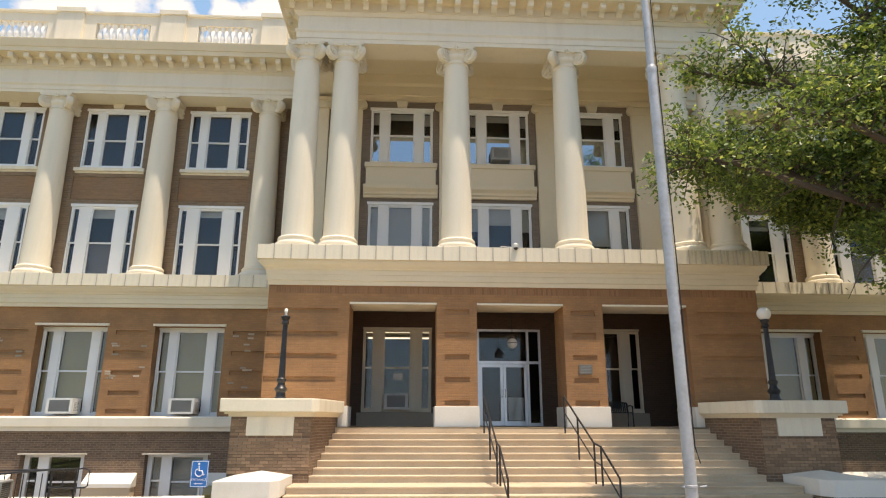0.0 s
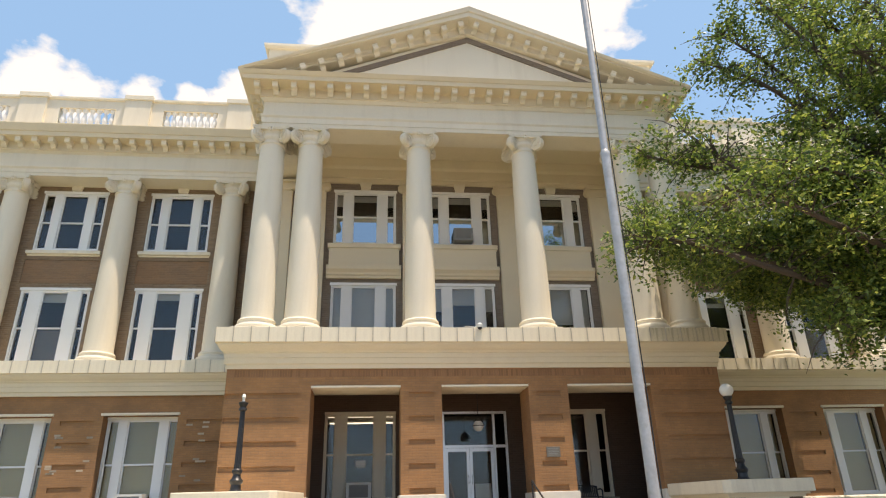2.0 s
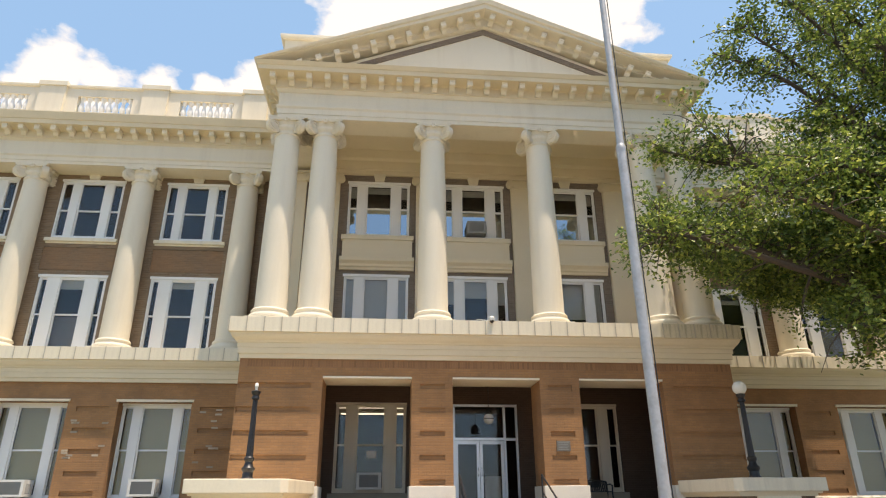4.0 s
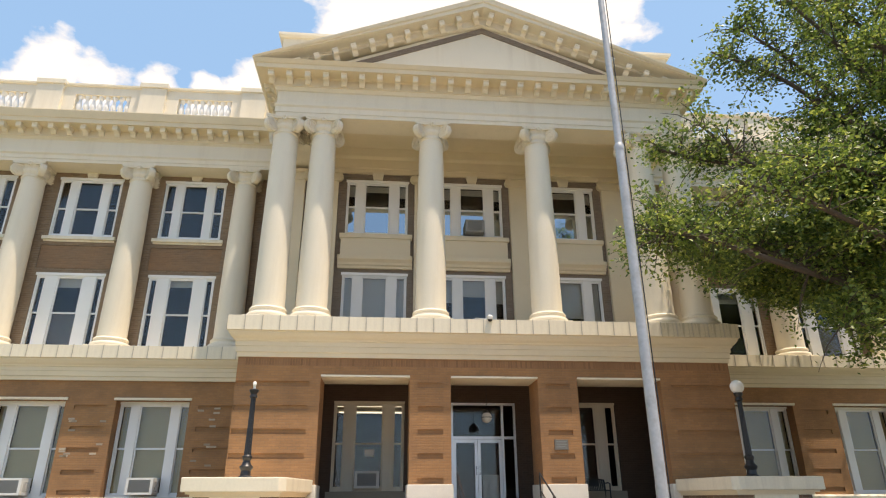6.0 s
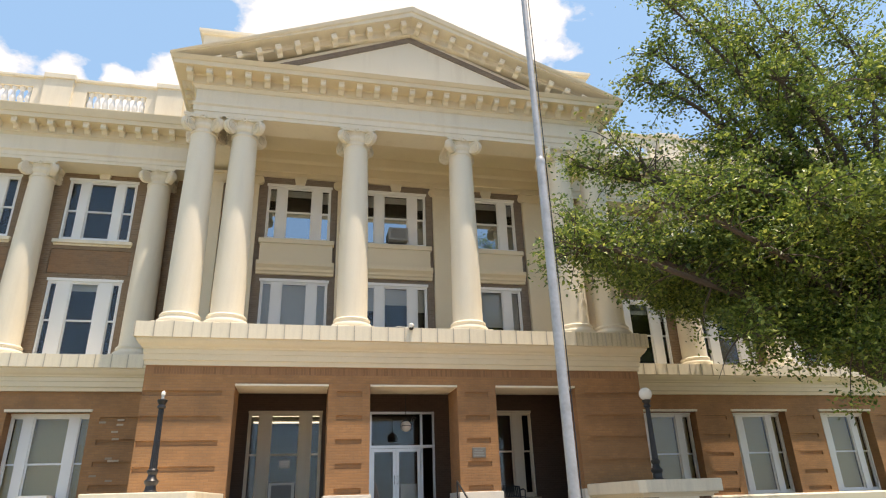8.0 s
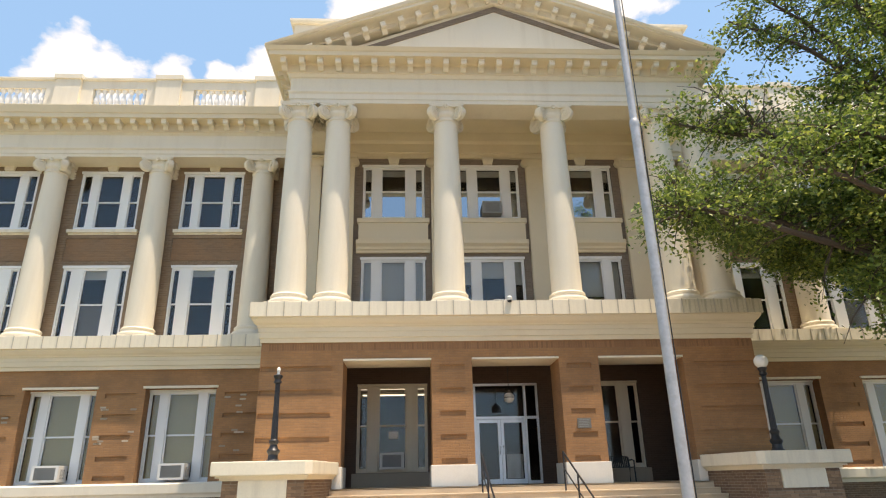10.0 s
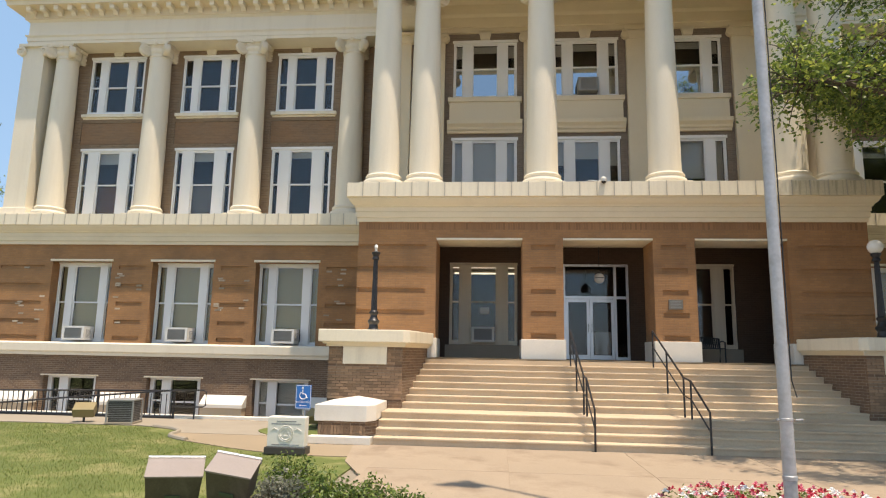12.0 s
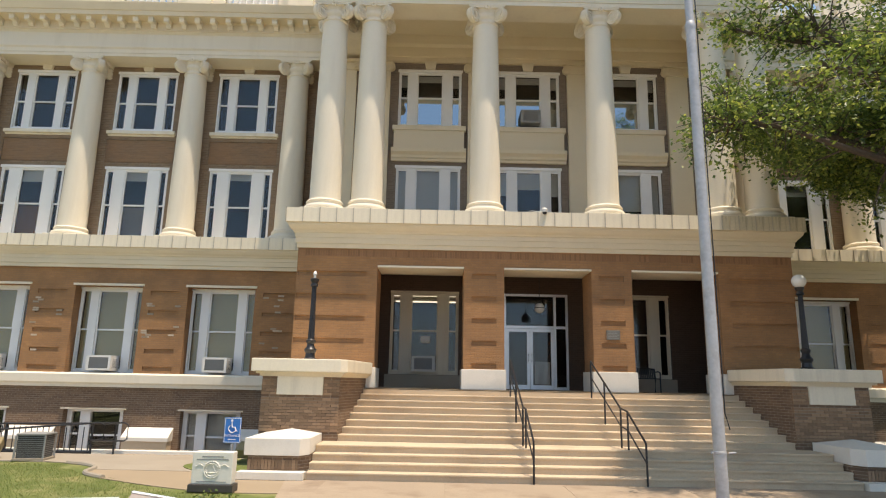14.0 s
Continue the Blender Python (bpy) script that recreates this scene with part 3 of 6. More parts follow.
# roofs and rear closing walls
bm = B()
box(bm, WEST, PL, 22.9, 40, 16.2, 16.3)
box(bm, PR, mirror(WEST), 22.9, 40, 16.2, 16.3)
box(bm, PL, PR, 19.0, 40, 15.9, 16.1)
tagged(part("roof", bm, ROOF), "flat gravelled roof", "roof", kind="structure")
bm = box(B(), WEST, mirror(WEST), 40, 40.4, -0.3, 16.3)
tagged(part("wall_rear", bm, BRICK_UP), "plain rear wall closing the building", "wall", kind="structure")
# unseen backing behind the glass, near-black to stand in for unlit rooms
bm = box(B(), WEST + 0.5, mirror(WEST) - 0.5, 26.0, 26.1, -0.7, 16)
tagged(part("wall_inner", bm, ROOM_DARKNESS), "near-black backing wall behind the windows, coloured for the rooms' darkness", "wall", kind="structure")

# ---- entablatures ----
ENT_HALF, ENT_Y = 7.15, 18.45
PE = [(XC - ENT_HALF, 23.4), (XC - ENT_HALF, ENT_Y), (XC + ENT_HALF, ENT_Y), (XC + ENT_HALF, 23.4)]
Z = ARCH_Z
bm = sweep(B(), PE, [(-0.95, Z), (0.0, Z), (0.0, Z + 0.14), (0.03, Z + 0.15), (0.03, Z + 0.34), (0.08, Z + 0.40), (0.08, Z + 0.46), (0.0, Z + 0.48), (0.0, Z + 0.98), (0.05, Z + 1.00), (0.12, Z + 1.10), (-0.95, Z + 1.10)])
tagged(part("entablature_portico", bm, CREAM), "cream painted architrave and frieze of the portico", "entablature", kind="structure")
bm = sweep(B(), PE, [(-0.95, Z + 1.10), (0.16, Z + 1.10), (0.16, Z + 1.40), (0.22, Z + 1.44), (0.66, Z + 1.46), (0.68, Z + 1.60), (0.72, Z + 1.62), (0.80, Z + 1.74), (-0.95, Z + 1.78)])
cornice_portico = tagged(part("cornice_portico", bm, CREAM_DARK), "cream cornice of the portico with scrolled brackets", "cornice", kind="structure")
bm = box(B(), XC - 6.3, XC + 6.3, ENT_Y + 0.9, BACK_Y, 15.05, 15.15)
tagged(part("ceiling_portico", bm, CREAM_DARK), "buff painted ceiling of the portico", "ceiling", kind="structure")
bm = sweep(B(), [(XC - 6.27, BACK_Y), (XC + 6.27, BACK_Y)], [(-0.1, 14.02), (0.10, 14.02), (0.10, 14.22), (0.14, 14.24), (0.14, 14.62), (0.22, 14.72), (0.30, 15.05), (-0.1, 15.05)])
tagged(part("entablature_portico_back", bm, CREAM_DARK), "buff painted entablature along the rear wall of the portico", "entablature", kind="structure")


def modillion_mesh():
    """A scrolled bracket that hangs under a cornice: origin at its top, back edge; it reaches along -y."""
    bm = B()
    prof = [(0.0, 0.0), (-0.39, 0.0), (-0.39, -0.05), (-0.37, -0.06), (-0.37, -0.15), (-0.34, -0.19), (-0.29, -0.20), (-0.24, -0.17), (-0.19, -0.16), (-0.14, -0.19), (-0.10, -0.26), (-0.05, -0.30), (0.0, -0.30)]
    l = [bm.verts.new((-0.095, y, z)) for y, z in prof]
    r = [bm.verts.new((0.095, y, z)) for y, z in prof]
    bm.faces.new(l)
    bm.faces.new(r[::-1])
    for i in range(len(prof)):
        j = (i + 1) % len(prof)
        bm.faces.new((l[i], r[i], r[j], l[j]))
    return bm


MOD = None


def modillions(parent, places):
    global MOD
    for m in places:
        if MOD is None:
            ob = part("modillion", modillion_mesh(), CREAM, parent)
            MOD = ob.data
            ob.matrix_basis = m
        else:
            share("modillion", MOD, m, parent)


n = 25
places = [pose(XC - ENT_HALF - 0.20 + (2 * ENT_HALF + 0.4) * i / (n - 1), ENT_Y - 0.17, Z + 1.452) for i in range(n)]
places += [pose(XC - s * (ENT_HALF + 0.17), ENT_Y + 0.35 + 0.55 * i, Z + 1.452, 0, 0, -90 * s) for s in (1, -1) for i in range(8)]
modillions(cornice_portico, places)

# wing entablatures, parapets
W = ARCH_W
V = ARCH_W + 0.24


def wing_top(sign, tag):
    fx = (lambda x: x) if sign > 0 else mirror
    a, b = WEST + 0.25, XC - ENT_HALF - 0.02
    path = [(a, 40), (a, WING_Y), (b, WING_Y)] if sign > 0 else [(fx(b), WING_Y), (fx(a), WING_Y), (fx(a), 40)]
    bm = sweep(B(), path, [(-1.0, W), (0.0, W), (0.0, W + 0.12), (0.03, W + 0.13), (0.03, W + 0.28), (0.09, W + 0.34), (0.09, W + 0.38), (0.0, W + 0.40), (0.0, V + 0.72), (0.10, V + 0.80), (-1.0, V + 0.80)])
    tagged(part("entablature_%s" % tag, bm, CREAM), "cream painted architrave and frieze of the wing", "entablature", kind="structure")
    bm = sweep(B(), path, [(-1.0, V + 0.80), (0.14, V + 0.80), (0.14, V + 1.12), (0.20, V + 1.16), (0.62, V + 1.18), (0.64, V + 1.34), (0.68, V + 1.36), (0.78, V + 1.62), (0.78, V + 1.66), (-1.0, V + 1.78)])
    co = tagged(part("cornice_%s" % tag, bm, CREAM_DARK), "weathered cream cornice of the wing with scrolled brackets", "cornice", kind="structure")
    n = 26
    x0, x1 = min(fx(a), fx(b)), max(fx(a), fx(b))
    modillions(co, [pose(x0 + 0.25 + (x1 - x0 - 0.5) * i / (n - 1), WING_Y - 0.15, V + 1.172) for i in range(n)])
    # parapet with balustrade openings
    zb, zt = 16.25, 17.92
    cuts, bays = [], []
    for cx in WIN_X:
        for c in (cx,):
            p, q = sorted((fx(c - 1.0), fx(c + 1.16)))
            cuts.append((p, q, 16.72, 17.55, None))
            bays.append((p, q))
    bm = relief(B(), min(fx(WEST + 0.3), fx(PL - 0.0)), max(fx(WEST + 0.3), fx(PL)), zb, zt, WING_Y + 0.12, WING_Y + 0.42, cuts)
    pa = tagged(part("parapet_%s" % tag, bm, CREAM), "cream parapet with turned balusters on the wing", "parapet", kind="structure")
    bm = B()
    p, q = sorted((fx(WEST + 0.2), fx(PL)))
    sweep(bm, [(p, WING_Y + 0.12), (q, WING_Y + 0.12)], [(-0.38, zt), (0.04, zt), (0.08, zt + 0.05), (0.08, zt + 0.12), (-0.38, zt + 0.14)])
    part("coping", bm, CREAM, pa)
    for i, cx in enumerate(COL_X):
        p, q = sorted((fx(cx - 0.5), fx(cx + 0.5)))
        bm = box(B(), p, q, WING_Y - 0.02, WING_Y + 0.46, zb, zt, 0.0)
        box(bm, p - 0.06, q + 0.06, WING_Y - 0.08, WING_Y + 0.52, zt + 0.004, zt + 0.22, 0.02)
        part("parapet_pier", bm, CREAM, pa)
    prof = [(0.085, 0), (0.085, 0.06), (0.05, 0.09), (0.055, 0.14), (0.095, 0.26), (0.10, 0.33), (0.07, 0.48), (0.045, 0.60), (0.045, 0.66), (0.07, 0.69), (0.07, 0.73), (0.085, 0.75), (0.085, 0.826)]
    base = None
    for p, q in bays:
        for i in range(8):
            m = pose(p + (q - p) * (i + 0.5) / 8, WING_Y + 0.27, 16.722) @ Matrix.Diagonal((1.2, 1.2, 1, 1))
            if base is None:
                ob = part("baluster", lathe(B(), prof, 12), WHITE, pa, smooth=True)
                ob.matrix_basis = m
                base = ob.data
            else:
                share("baluster", base, m, pa)


wing_top(1, "west")
wing_top(-1, "east")

# pediment
PX, CZ = ENT_HALF + 0.80, Z + 1.74
APEX = 19.07
slope = (APEX - CZ) / PX


def raking(bm, prof, y_ref):
    """Raking cornice: profile of (outward, drop below the slope line)."""
    for s in (1, -1):
        rings = []
        for u in (PX, 0.0):
            top = CZ + 0.06 + slope * (PX - u)
            rings.append([bm.verts.new((XC + s * u, y_ref - o, max(top - d, CZ - 0.0) if u else top - d)) for o, d in prof])
        k = len(prof)
        for i in range(k):
            j = (i + 1) % k
            bm.faces.new((rings[0][i], rings[0][j], rings[1][j], rings[1][i]))
    return bm


bm = raking(B(), [(-0.9, 0.0), (0.80, 0.0), (0.74, 0.16), (0.68, 0.18), (0.66, 0.34), (0.20, 0.37), (0.14, 0.44), (0.14, 0.72), (0.05, 0.76), (-0.9, 0.76)], ENT_Y)
pediment = tagged(part("pediment", bm, CREAM), "cream raking cornice of the triangular pediment with brackets", "pediment", kind="structure")
ang = math.degrees(math.atan(slope))
modillions(pediment, [Matrix.Translation((XC + s * u, ENT_Y - 0.17, CZ + 0.06 + slope * (PX - u) - 0.375)) @ Matrix.Rotation(radians(s * ang), 4, "Y") for s in (1, -1) for u in [0.32 + i * 0.62 for i in range(11)]])
bm = B()
t0 = [(XC - PX + 1.2, CZ - 0.1), (XC + PX - 1.2, CZ - 0.1), (XC, APEX - 0.55)]
f = [bm.verts.new((x, ENT_Y + 0.02, z)) for x, z in t0]
g = [bm.verts.new((x, ENT_Y + 0.5, z)) for x, z in t0]
bm.faces.new(f), bm.faces.new(g[::-1])
for i in range(3):
    bm.faces.new((f[i], f[(i + 1) % 3], g[(i + 1) % 3], g[i]))
part("tympanum", bm, CREAM, pediment, "smooth cream tympanum panel")
bm = B()
h = 0.16
for s in (1, -1):
    pts = []
    for u, d in ((PX - 1.9, 0.78), (0.0, 0.78), (0.0, 0.78 + 0.22), (PX - 1.9, 1.0)):
        pts.append((XC + s * u, CZ + 0.06 + slope * (PX - u) - d))
    fr = [bm.verts.new((x, ENT_Y - 0.02, z)) for x, z in pts]
    bk = [bm.verts.new((x, ENT_Y + 0.1, z)) for x, z in pts]
    bm.faces.new(fr)
    for i in range(4):
        bm.faces.new((fr[i], fr[(i + 1) % 4], bk[(i + 1) % 4], bk[i]))
part("brick_band", bm, BRICK_GREY, pediment, "narrow grey-brown brick band under the raking cornice")
# gable roof behind the pediment, attic block
bm = B()
for s in (1, -1):
    quad(bm, (XC + s * PX, ENT_Y - 0.7, CZ + 0.05), (XC, ENT_Y - 0.7, APEX + 0.05), (XC, 24, APEX + 0.05), (XC + s * PX, 24, CZ + 0.05))
tagged(part("roof_portico", bm, ROOF), "low gable roof of the portico", "roof", kind="structure")
bm = box(B(), XC - 7.3, XC + 7.3, 19.1, 26, 15.9, 17.95)
sweep(bm, [(XC - 7.3, 26), (XC - 7.3, 19.1), (XC + 7.3, 19.1), (XC + 7.3, 26)], [(-0.3, 17.95), (0.10, 17.95), (0.16, 18.02), (0.16, 18.12), (-0.3, 18.14)])
tagged(part("wall_attic", bm, CREAM), "cream attic block behind the pediment", "wall", kind="structure")


# ---- columns ----
def spiral(bm, cx, cz, y0, y1, r, turns=2.2, flip=1):
    """Volute: a disc with a raised spiral band on both faces."""
    n = 28
    ring = [[bm.verts.new((cx + r * math.cos(a), y, cz + r * math.sin(a))) for a in [2 * math.pi * k / n for k in range(n)]] for y in (y0, y1)]
    bm.faces.new(ring[0])
    bm.faces.new(ring[1][::-1])
    for k in range(n):
        bm.faces.new((ring[0][k], ring[1][k], ring[1][(k + 1) % n], ring[0][(k + 1) % n]))
    m = 40
    for ys, yo in ((y0, y0 - 0.035), (y1, y1 + 0.035)):
        prev = None
        for i in range(m + 1):
            t = i / m
            a = flip * (math.pi / 2 - t * turns * 2 * math.pi) if flip > 0 else math.pi - (math.pi / 2 - t * turns * 2 * math.pi)
            ro, ri = r * (1 - 0.80 * t), r * (1 - 0.80 * t) - 0.055 * (1 - 0.6 * t)
            cs, sn = math.cos(a), math.sin(a)
            cur = [bm.verts.new((cx + q * cs, y, cz + q * sn)) for q, y in ((ro, ys), (ro, yo), (ri, yo), (ri, ys))]
            if prev:
                for k in range(3):
                    bm.faces.new((prev[k], cur[k], cur[k + 1], prev[k + 1]))
            prev = cur
        lathe_eye = [bm.verts.new((cx + 0.05 * math.cos(b), yo, cz + 0.05 * math.sin(b))) for b in [2 * math.pi * k / 10 for k in range(10)]]
        bm.faces.new(lathe_eye)


def capital_mesh(rt):
    """Ionic capital with four corner volutes, rose and egg ring; foot at z 0, top at 0.62."""
    bm = B()
    lathe(bm, [(rt, 0.0), (rt + 0.03, 0.03), (rt + 0.03, 0.07), (rt, 0.10), (rt, 0.16), (rt + 0.05, 0.22), (rt + 0.075, 0.28), (rt + 0.06, 0.34), (rt + 0.03, 0.36), (rt + 0.05, 0.42), (rt + 0.08, 0.505)], 28)
    for q in range(4):
        tmp = B()
        a = rt + 0.20
        spiral(tmp, a, 0.29, -0.075, 0.075, 0.25)
        tmp.transform(Matrix.Rotation(radians(45 + 90 * q), 4, "Z"))
        me = bpy.data.meshes.new("tmp")
        tmp.to_mesh(me)
        tmp.free()
        bm.from_mesh(me)
        bpy.data.meshes.remove(me)
        # rose on each face of the abacus
        tmp = B()
        for k in range(6):
            b = 2 * math.pi * k / 6
            bmesh.ops.create_icosphere(tmp, subdivisions=1, radius=0.05, matrix=Matrix.Translation((0.055 * math.cos(b), -(rt + 0.13), 0.52 + 0.055 * math.sin(b))))
        tmp.transform(Matrix.Rotation(radians(90 * q), 4, "Z"))
        me = bpy.data.meshes.new("tmp")
        tmp.to_mesh(me)
        tmp.free()
        bm.from_mesh(me)
        bpy.data.meshes.remove(me)
    # abacus with hollow sides
    h = rt + 0.20
    poly = []
    for q in range(4):
        c, s = math.cos(math.pi / 2 * q), math.sin(math.pi / 2 * q)
        for u in (-1, -0.86, -0.45, 0.0, 0.45, 0.86):
            d = h - 0.11 * (1 - u * u)
            x, y = u * h, -d
            if abs(u) == 1:
                x, y = -h * 0.97, -h * 0.97
            poly.append((x * c - y * s, x * s + y * c))
    slab(bm, poly, 0.50, 0.56)
    slab(bm, [(x * 1.03, y * 1.03) for x, y in poly], 0.56, 0.62)
    return bm


def column(height, r0, r1, label, group):
    """An unfluted Ionic column standing at its origin."""
    ob = holder("column", None, label, "column", group)
    part("plinth", box(B(), -r0 * 1.30, r0 * 1.30, -r0 * 1.30, r0 * 1.30, 0, 0.14, 0.012), CREAM, ob)
    part("base", lathe(B(), [(r0 * 1.30, 0.14), (r0 * 1.34, 0.18), (r0 * 1.34, 0.24), (r0 * 1.28, 0.28), (r0 * 1.15, 0.30), (r0 * 1.12, 0.35), (r0 * 1.18, 0.38), (r0 * 1.19, 0.42), (r0 * 1.12, 0.46), (r0 * 1.06, 0.47), (r0 * 1.06, 0.50)], 40), CREAM, ob, smooth=True)
    top = height - 0.62
    prof = []
    for i in range(15):
        t = i / 14
        prof.append((r0 + (r1 - r0) * (t ** 1.6), 0.50 + (top - 0.50) * t))
    part("shaft", lathe(B(), prof, 48), CREAM, ob, smooth=True)
    cap = part("capital", capital_mesh(r1), CREAM, ob, "cream Ionic capital with corner scrolls", smooth=True)
    cap.location.z = top
    return ob


col = column(ARCH_Z - LEDGE_Z, 0.485, 0.405, "smooth cream Ionic column on the portico deck", "portico columns")
PCOL = [-6.82, -5.53, -1.84, 1.87, 5.55, 6.85]
col.matrix_basis = pose(XC + PCOL[0], 18.92, LEDGE_Z)
for dx in PCOL[1:]:
    copy_thing(col, pose(XC + dx, 18.92, LEDGE_Z))
wcol = column(ARCH_W - LEDGE_Z + 0.02, 0.50, 0.41, "smooth cream Ionic column engaged to the wing wall", "wing columns")
wcol.matrix_basis = pose(COL_X[0], 23.12, LEDGE_Z - 0.02)
for x in COL_X[1:] + [east_bay(x) for x in COL_X]:
    copy_thing(wcol, pose(x, 23.12, LEDGE_Z - 0.02))


# square pilasters on the portico's rear wall
def pilaster(width, label):
    ob = holder("pilaster", None, label, "pilaster", "rear pilasters")
    hgt = 14.02 - LEDGE_Z
    part("shaft", box(B(), -width / 2, width / 2, -0.16, 0.1, 0, hgt - 0.42), CREAM_DARK, ob)
    bm = box(B(), -width / 2 - 0.10, width / 2 + 0.10, -0.30, 0.1, hgt - 0.10, hgt)
    for s in (1, -1):
        spiral(bm, s * (width / 2 + 0.02), hgt - 0.27, -0.27, -0.10, 0.16)
    box(bm, -width / 2, width / 2, -0.20, 0.1, hgt - 0.42, hgt - 0.10)
    part("capital", bm, CREAM_DARK, ob, smooth=True)
    return ob


pil = pilaster(0.80, "cream painted pilaster on the rear wall of the portico")
pil.matrix_basis = pose(XC - 1.87, BACK_Y, LEDGE_Z)
for dx in (-5.62, 1.87, 5.62):
    copy_thing(pil, pose(XC + dx, BACK_Y, LEDGE_Z))
pil2 = pilaster(0.80, "cream painted pilaster on the rear wall of the portico")
pil2.matrix_basis = pose(XC - 6.9, BACK_Y, LEDGE_Z)
copy_thing(pil2, pose(XC + 6.9, BACK_Y, LEDGE_Z))
# end pilasters of the wings
for s, x in ((1, -19.2), (-1, mirror(-19.2))):
    ob = holder("corner_pilaster", pose(x, WING_UP, LEDGE_Z - 0.02), "square cream pilaster at the end of the wing", "pilaster", "corner pilasters")
    hgt = ARCH_W - LEDGE_Z + 0.02
    part("shaft", box(B(), -0.46, 0.46, -0.85, 0.1, 0.4, hgt - 0.45), CREAM, ob)
    part("base", box(B(), -0.58, 0.58, -0.92, 0.1, 0, 0.4, 0.04), CREAM, ob)
    bm = box(B(), -0.60, 0.60, -0.98, 0.1, hgt - 0.12, hgt)
    box(bm, -0.46, 0.46, -0.85, 0.1, hgt - 0.45, hgt - 0.12)
    for q in (1, -1):
        spiral(bm, q * 0.5, hgt - 0.30, -0.95, -0.75, 0.2)
    part("capital", bm, CREAM, ob)


# ---- windows and doors ----
window_count = 0
PANES = {}


def pane(parent, x0, x1, y, z0, z1, mat=None):
    mat = mat or GLASS
    key = (round(x1 - x0, 3), round(z1 - z0, 3), mat.name)
    if key not in PANES:
        ob = part("pane", box(B(), 0, x1 - x0, 0, 0.006, 0, z1 - z0), mat, parent)
        PANES[key] = ob.data
    else:
        ob = new("pane", PANES[key])
        ob.parent = parent
    ob.location = (x0, y, z0)
    ob.visible_shadow = False
    return ob


def triple_window(cx, y, z0, z1, w, side=0.17, mull=0.13, rail=0.5, blind=None, drop=1.0, sill=None, mat=None, label="", lower_glass=None):
    """A tall centre sash between two narrow sidelights, in a painted frame. Its front face is at y."""
    global window_count
    window_count += 1
    mat = mat or WHITE
    ob = holder("window_%d" % window_count, pose(cx, y, z0), label or "white painted triple sash window", "window", kind="structure")
    h, e = z1 - z0, 0.07
    x = [-w / 2, -w / 2 + e, -w / 2 + e + side * w * 0.8, -w / 2 + e + side * w * 0.8 + mull * w]
    bm = B()
    for a, b in ((x[0], x[1]), (x[2], x[3])):
        box(bm, a, b, 0.0, 0.16, 0, h, 0.008)
        box(bm, -b, -a, 0.0, 0.16, 0, h, 0.008)
    for a, b in ((x[1], x[2]), (x[3], -x[3]), (-x[2], -x[1])):
        box(bm, a, b, 0.01, 0.15, h - 0.11, h)
        box(bm, a, b, 0.01, 0.15, 0.0, 0.10)
    box(bm, -w / 2 - 0.04, w / 2 + 0.04, -0.04, 0.02, h - 0.06, h + 0.05, 0.01)
    part("window_frame", bm, mat, ob)
    for k, (a, b) in enumerate(((x[1], x[2]), (x[3], -x[3]), (-x[2], -x[1]))):
        zm = h * rail
        t = 0.05 if k == 1 else 0.03
        bm = box(B(), a, b, 0.035, 0.11, zm - 0.028, zm + 0.028)
        for zz0, zz1, yy in ((0.10, zm - 0.03, 0.07), (zm + 0.03, h - 0.11, 0.03)):
            box(bm, a, a + t, yy, yy + 0.05, zz0, zz1)
            box(bm, b - t, b, yy, yy + 0.05, zz0, zz1)
            rail_z = (zz0, zz0 + 0.045) if zz0 < zm else (zz1 - 0.04, zz1)
            box(bm, a + t, b - t, yy, yy + 0.05, *rail_z)
        part("sash", bm, mat, ob)
        pane(ob, a + t, b - t, 0.095, 0.145, zm - 0.03, lower_glass)
        pane(ob, a + t, b - t, 0.055, zm + 0.03, h - 0.15)
        if blind is not None:
            hh = (h - 0.15) * (drop if k == 1 else min(1.0, drop + 0.1))
            part("blind", box(B(), a + 0.01, b - 0.01, 0.20, 0.21, h - 0.12 - hh, h - 0.12), blind, ob)
    if sill:
        bm = box(B(), -w / 2 - 0.16, w / 2 + 0.16, -0.14, 0.15, -0.15, -0.01, 0.02)
        box(bm, -w / 2 - 0.12, w / 2 + 0.12, -0.05, 0.15, -0.22, -0.152, 0.01)
        part("window_sill", bm, sill, ob)
    return ob


def basement_window(cx, y, z0, z1, w, blind=None):
    """A low window with one narrow and one broad light in a thick frame."""
    global window_count
    window_count += 1
    ob = holder("window_%d" % window_count, pose(cx, y, z0), "low white basement window with a narrow and a broad light", "window", kind="structure")
    h = z1 - z0
    xs = [-w / 2, -w / 2 + 0.16, -w / 2 + 0.46, -w / 2 + 0.82, w / 2 - 0.22, w / 2]
    bm = B()
    for a, b in ((xs[0], xs[1]), (xs[2], xs[3]), (xs[4], xs[5])):
        box(bm, a, b, 0, 0.14, 0, h, 0.008)
    for a, b in ((xs[1], xs[2]), (xs[3], xs[4])):
        box(bm, a, b, 0.01, 0.13, h - 0.09, h)
        box(bm, a, b, 0.01, 0.13, 0, 0.08)
    part("window_frame", bm, WHITE, ob)
    for a, b, zm in ((xs[1], xs[2], 0.62), (xs[3], xs[4], 0.58)):
        part("sash", box(B(), a, b, 0.04, 0.10, zm - 0.03, zm + 0.03), WHITE, ob)
        pane(ob, a, b, 0.07, 0.08, zm - 0.03)
        pane(ob, a, b, 0.07, zm + 0.03, h - 0.09)
        if blind is not None:
            part("blind", box(B(), a, b, 0.18, 0.19, 0.1, h - 0.08), blind, ob)


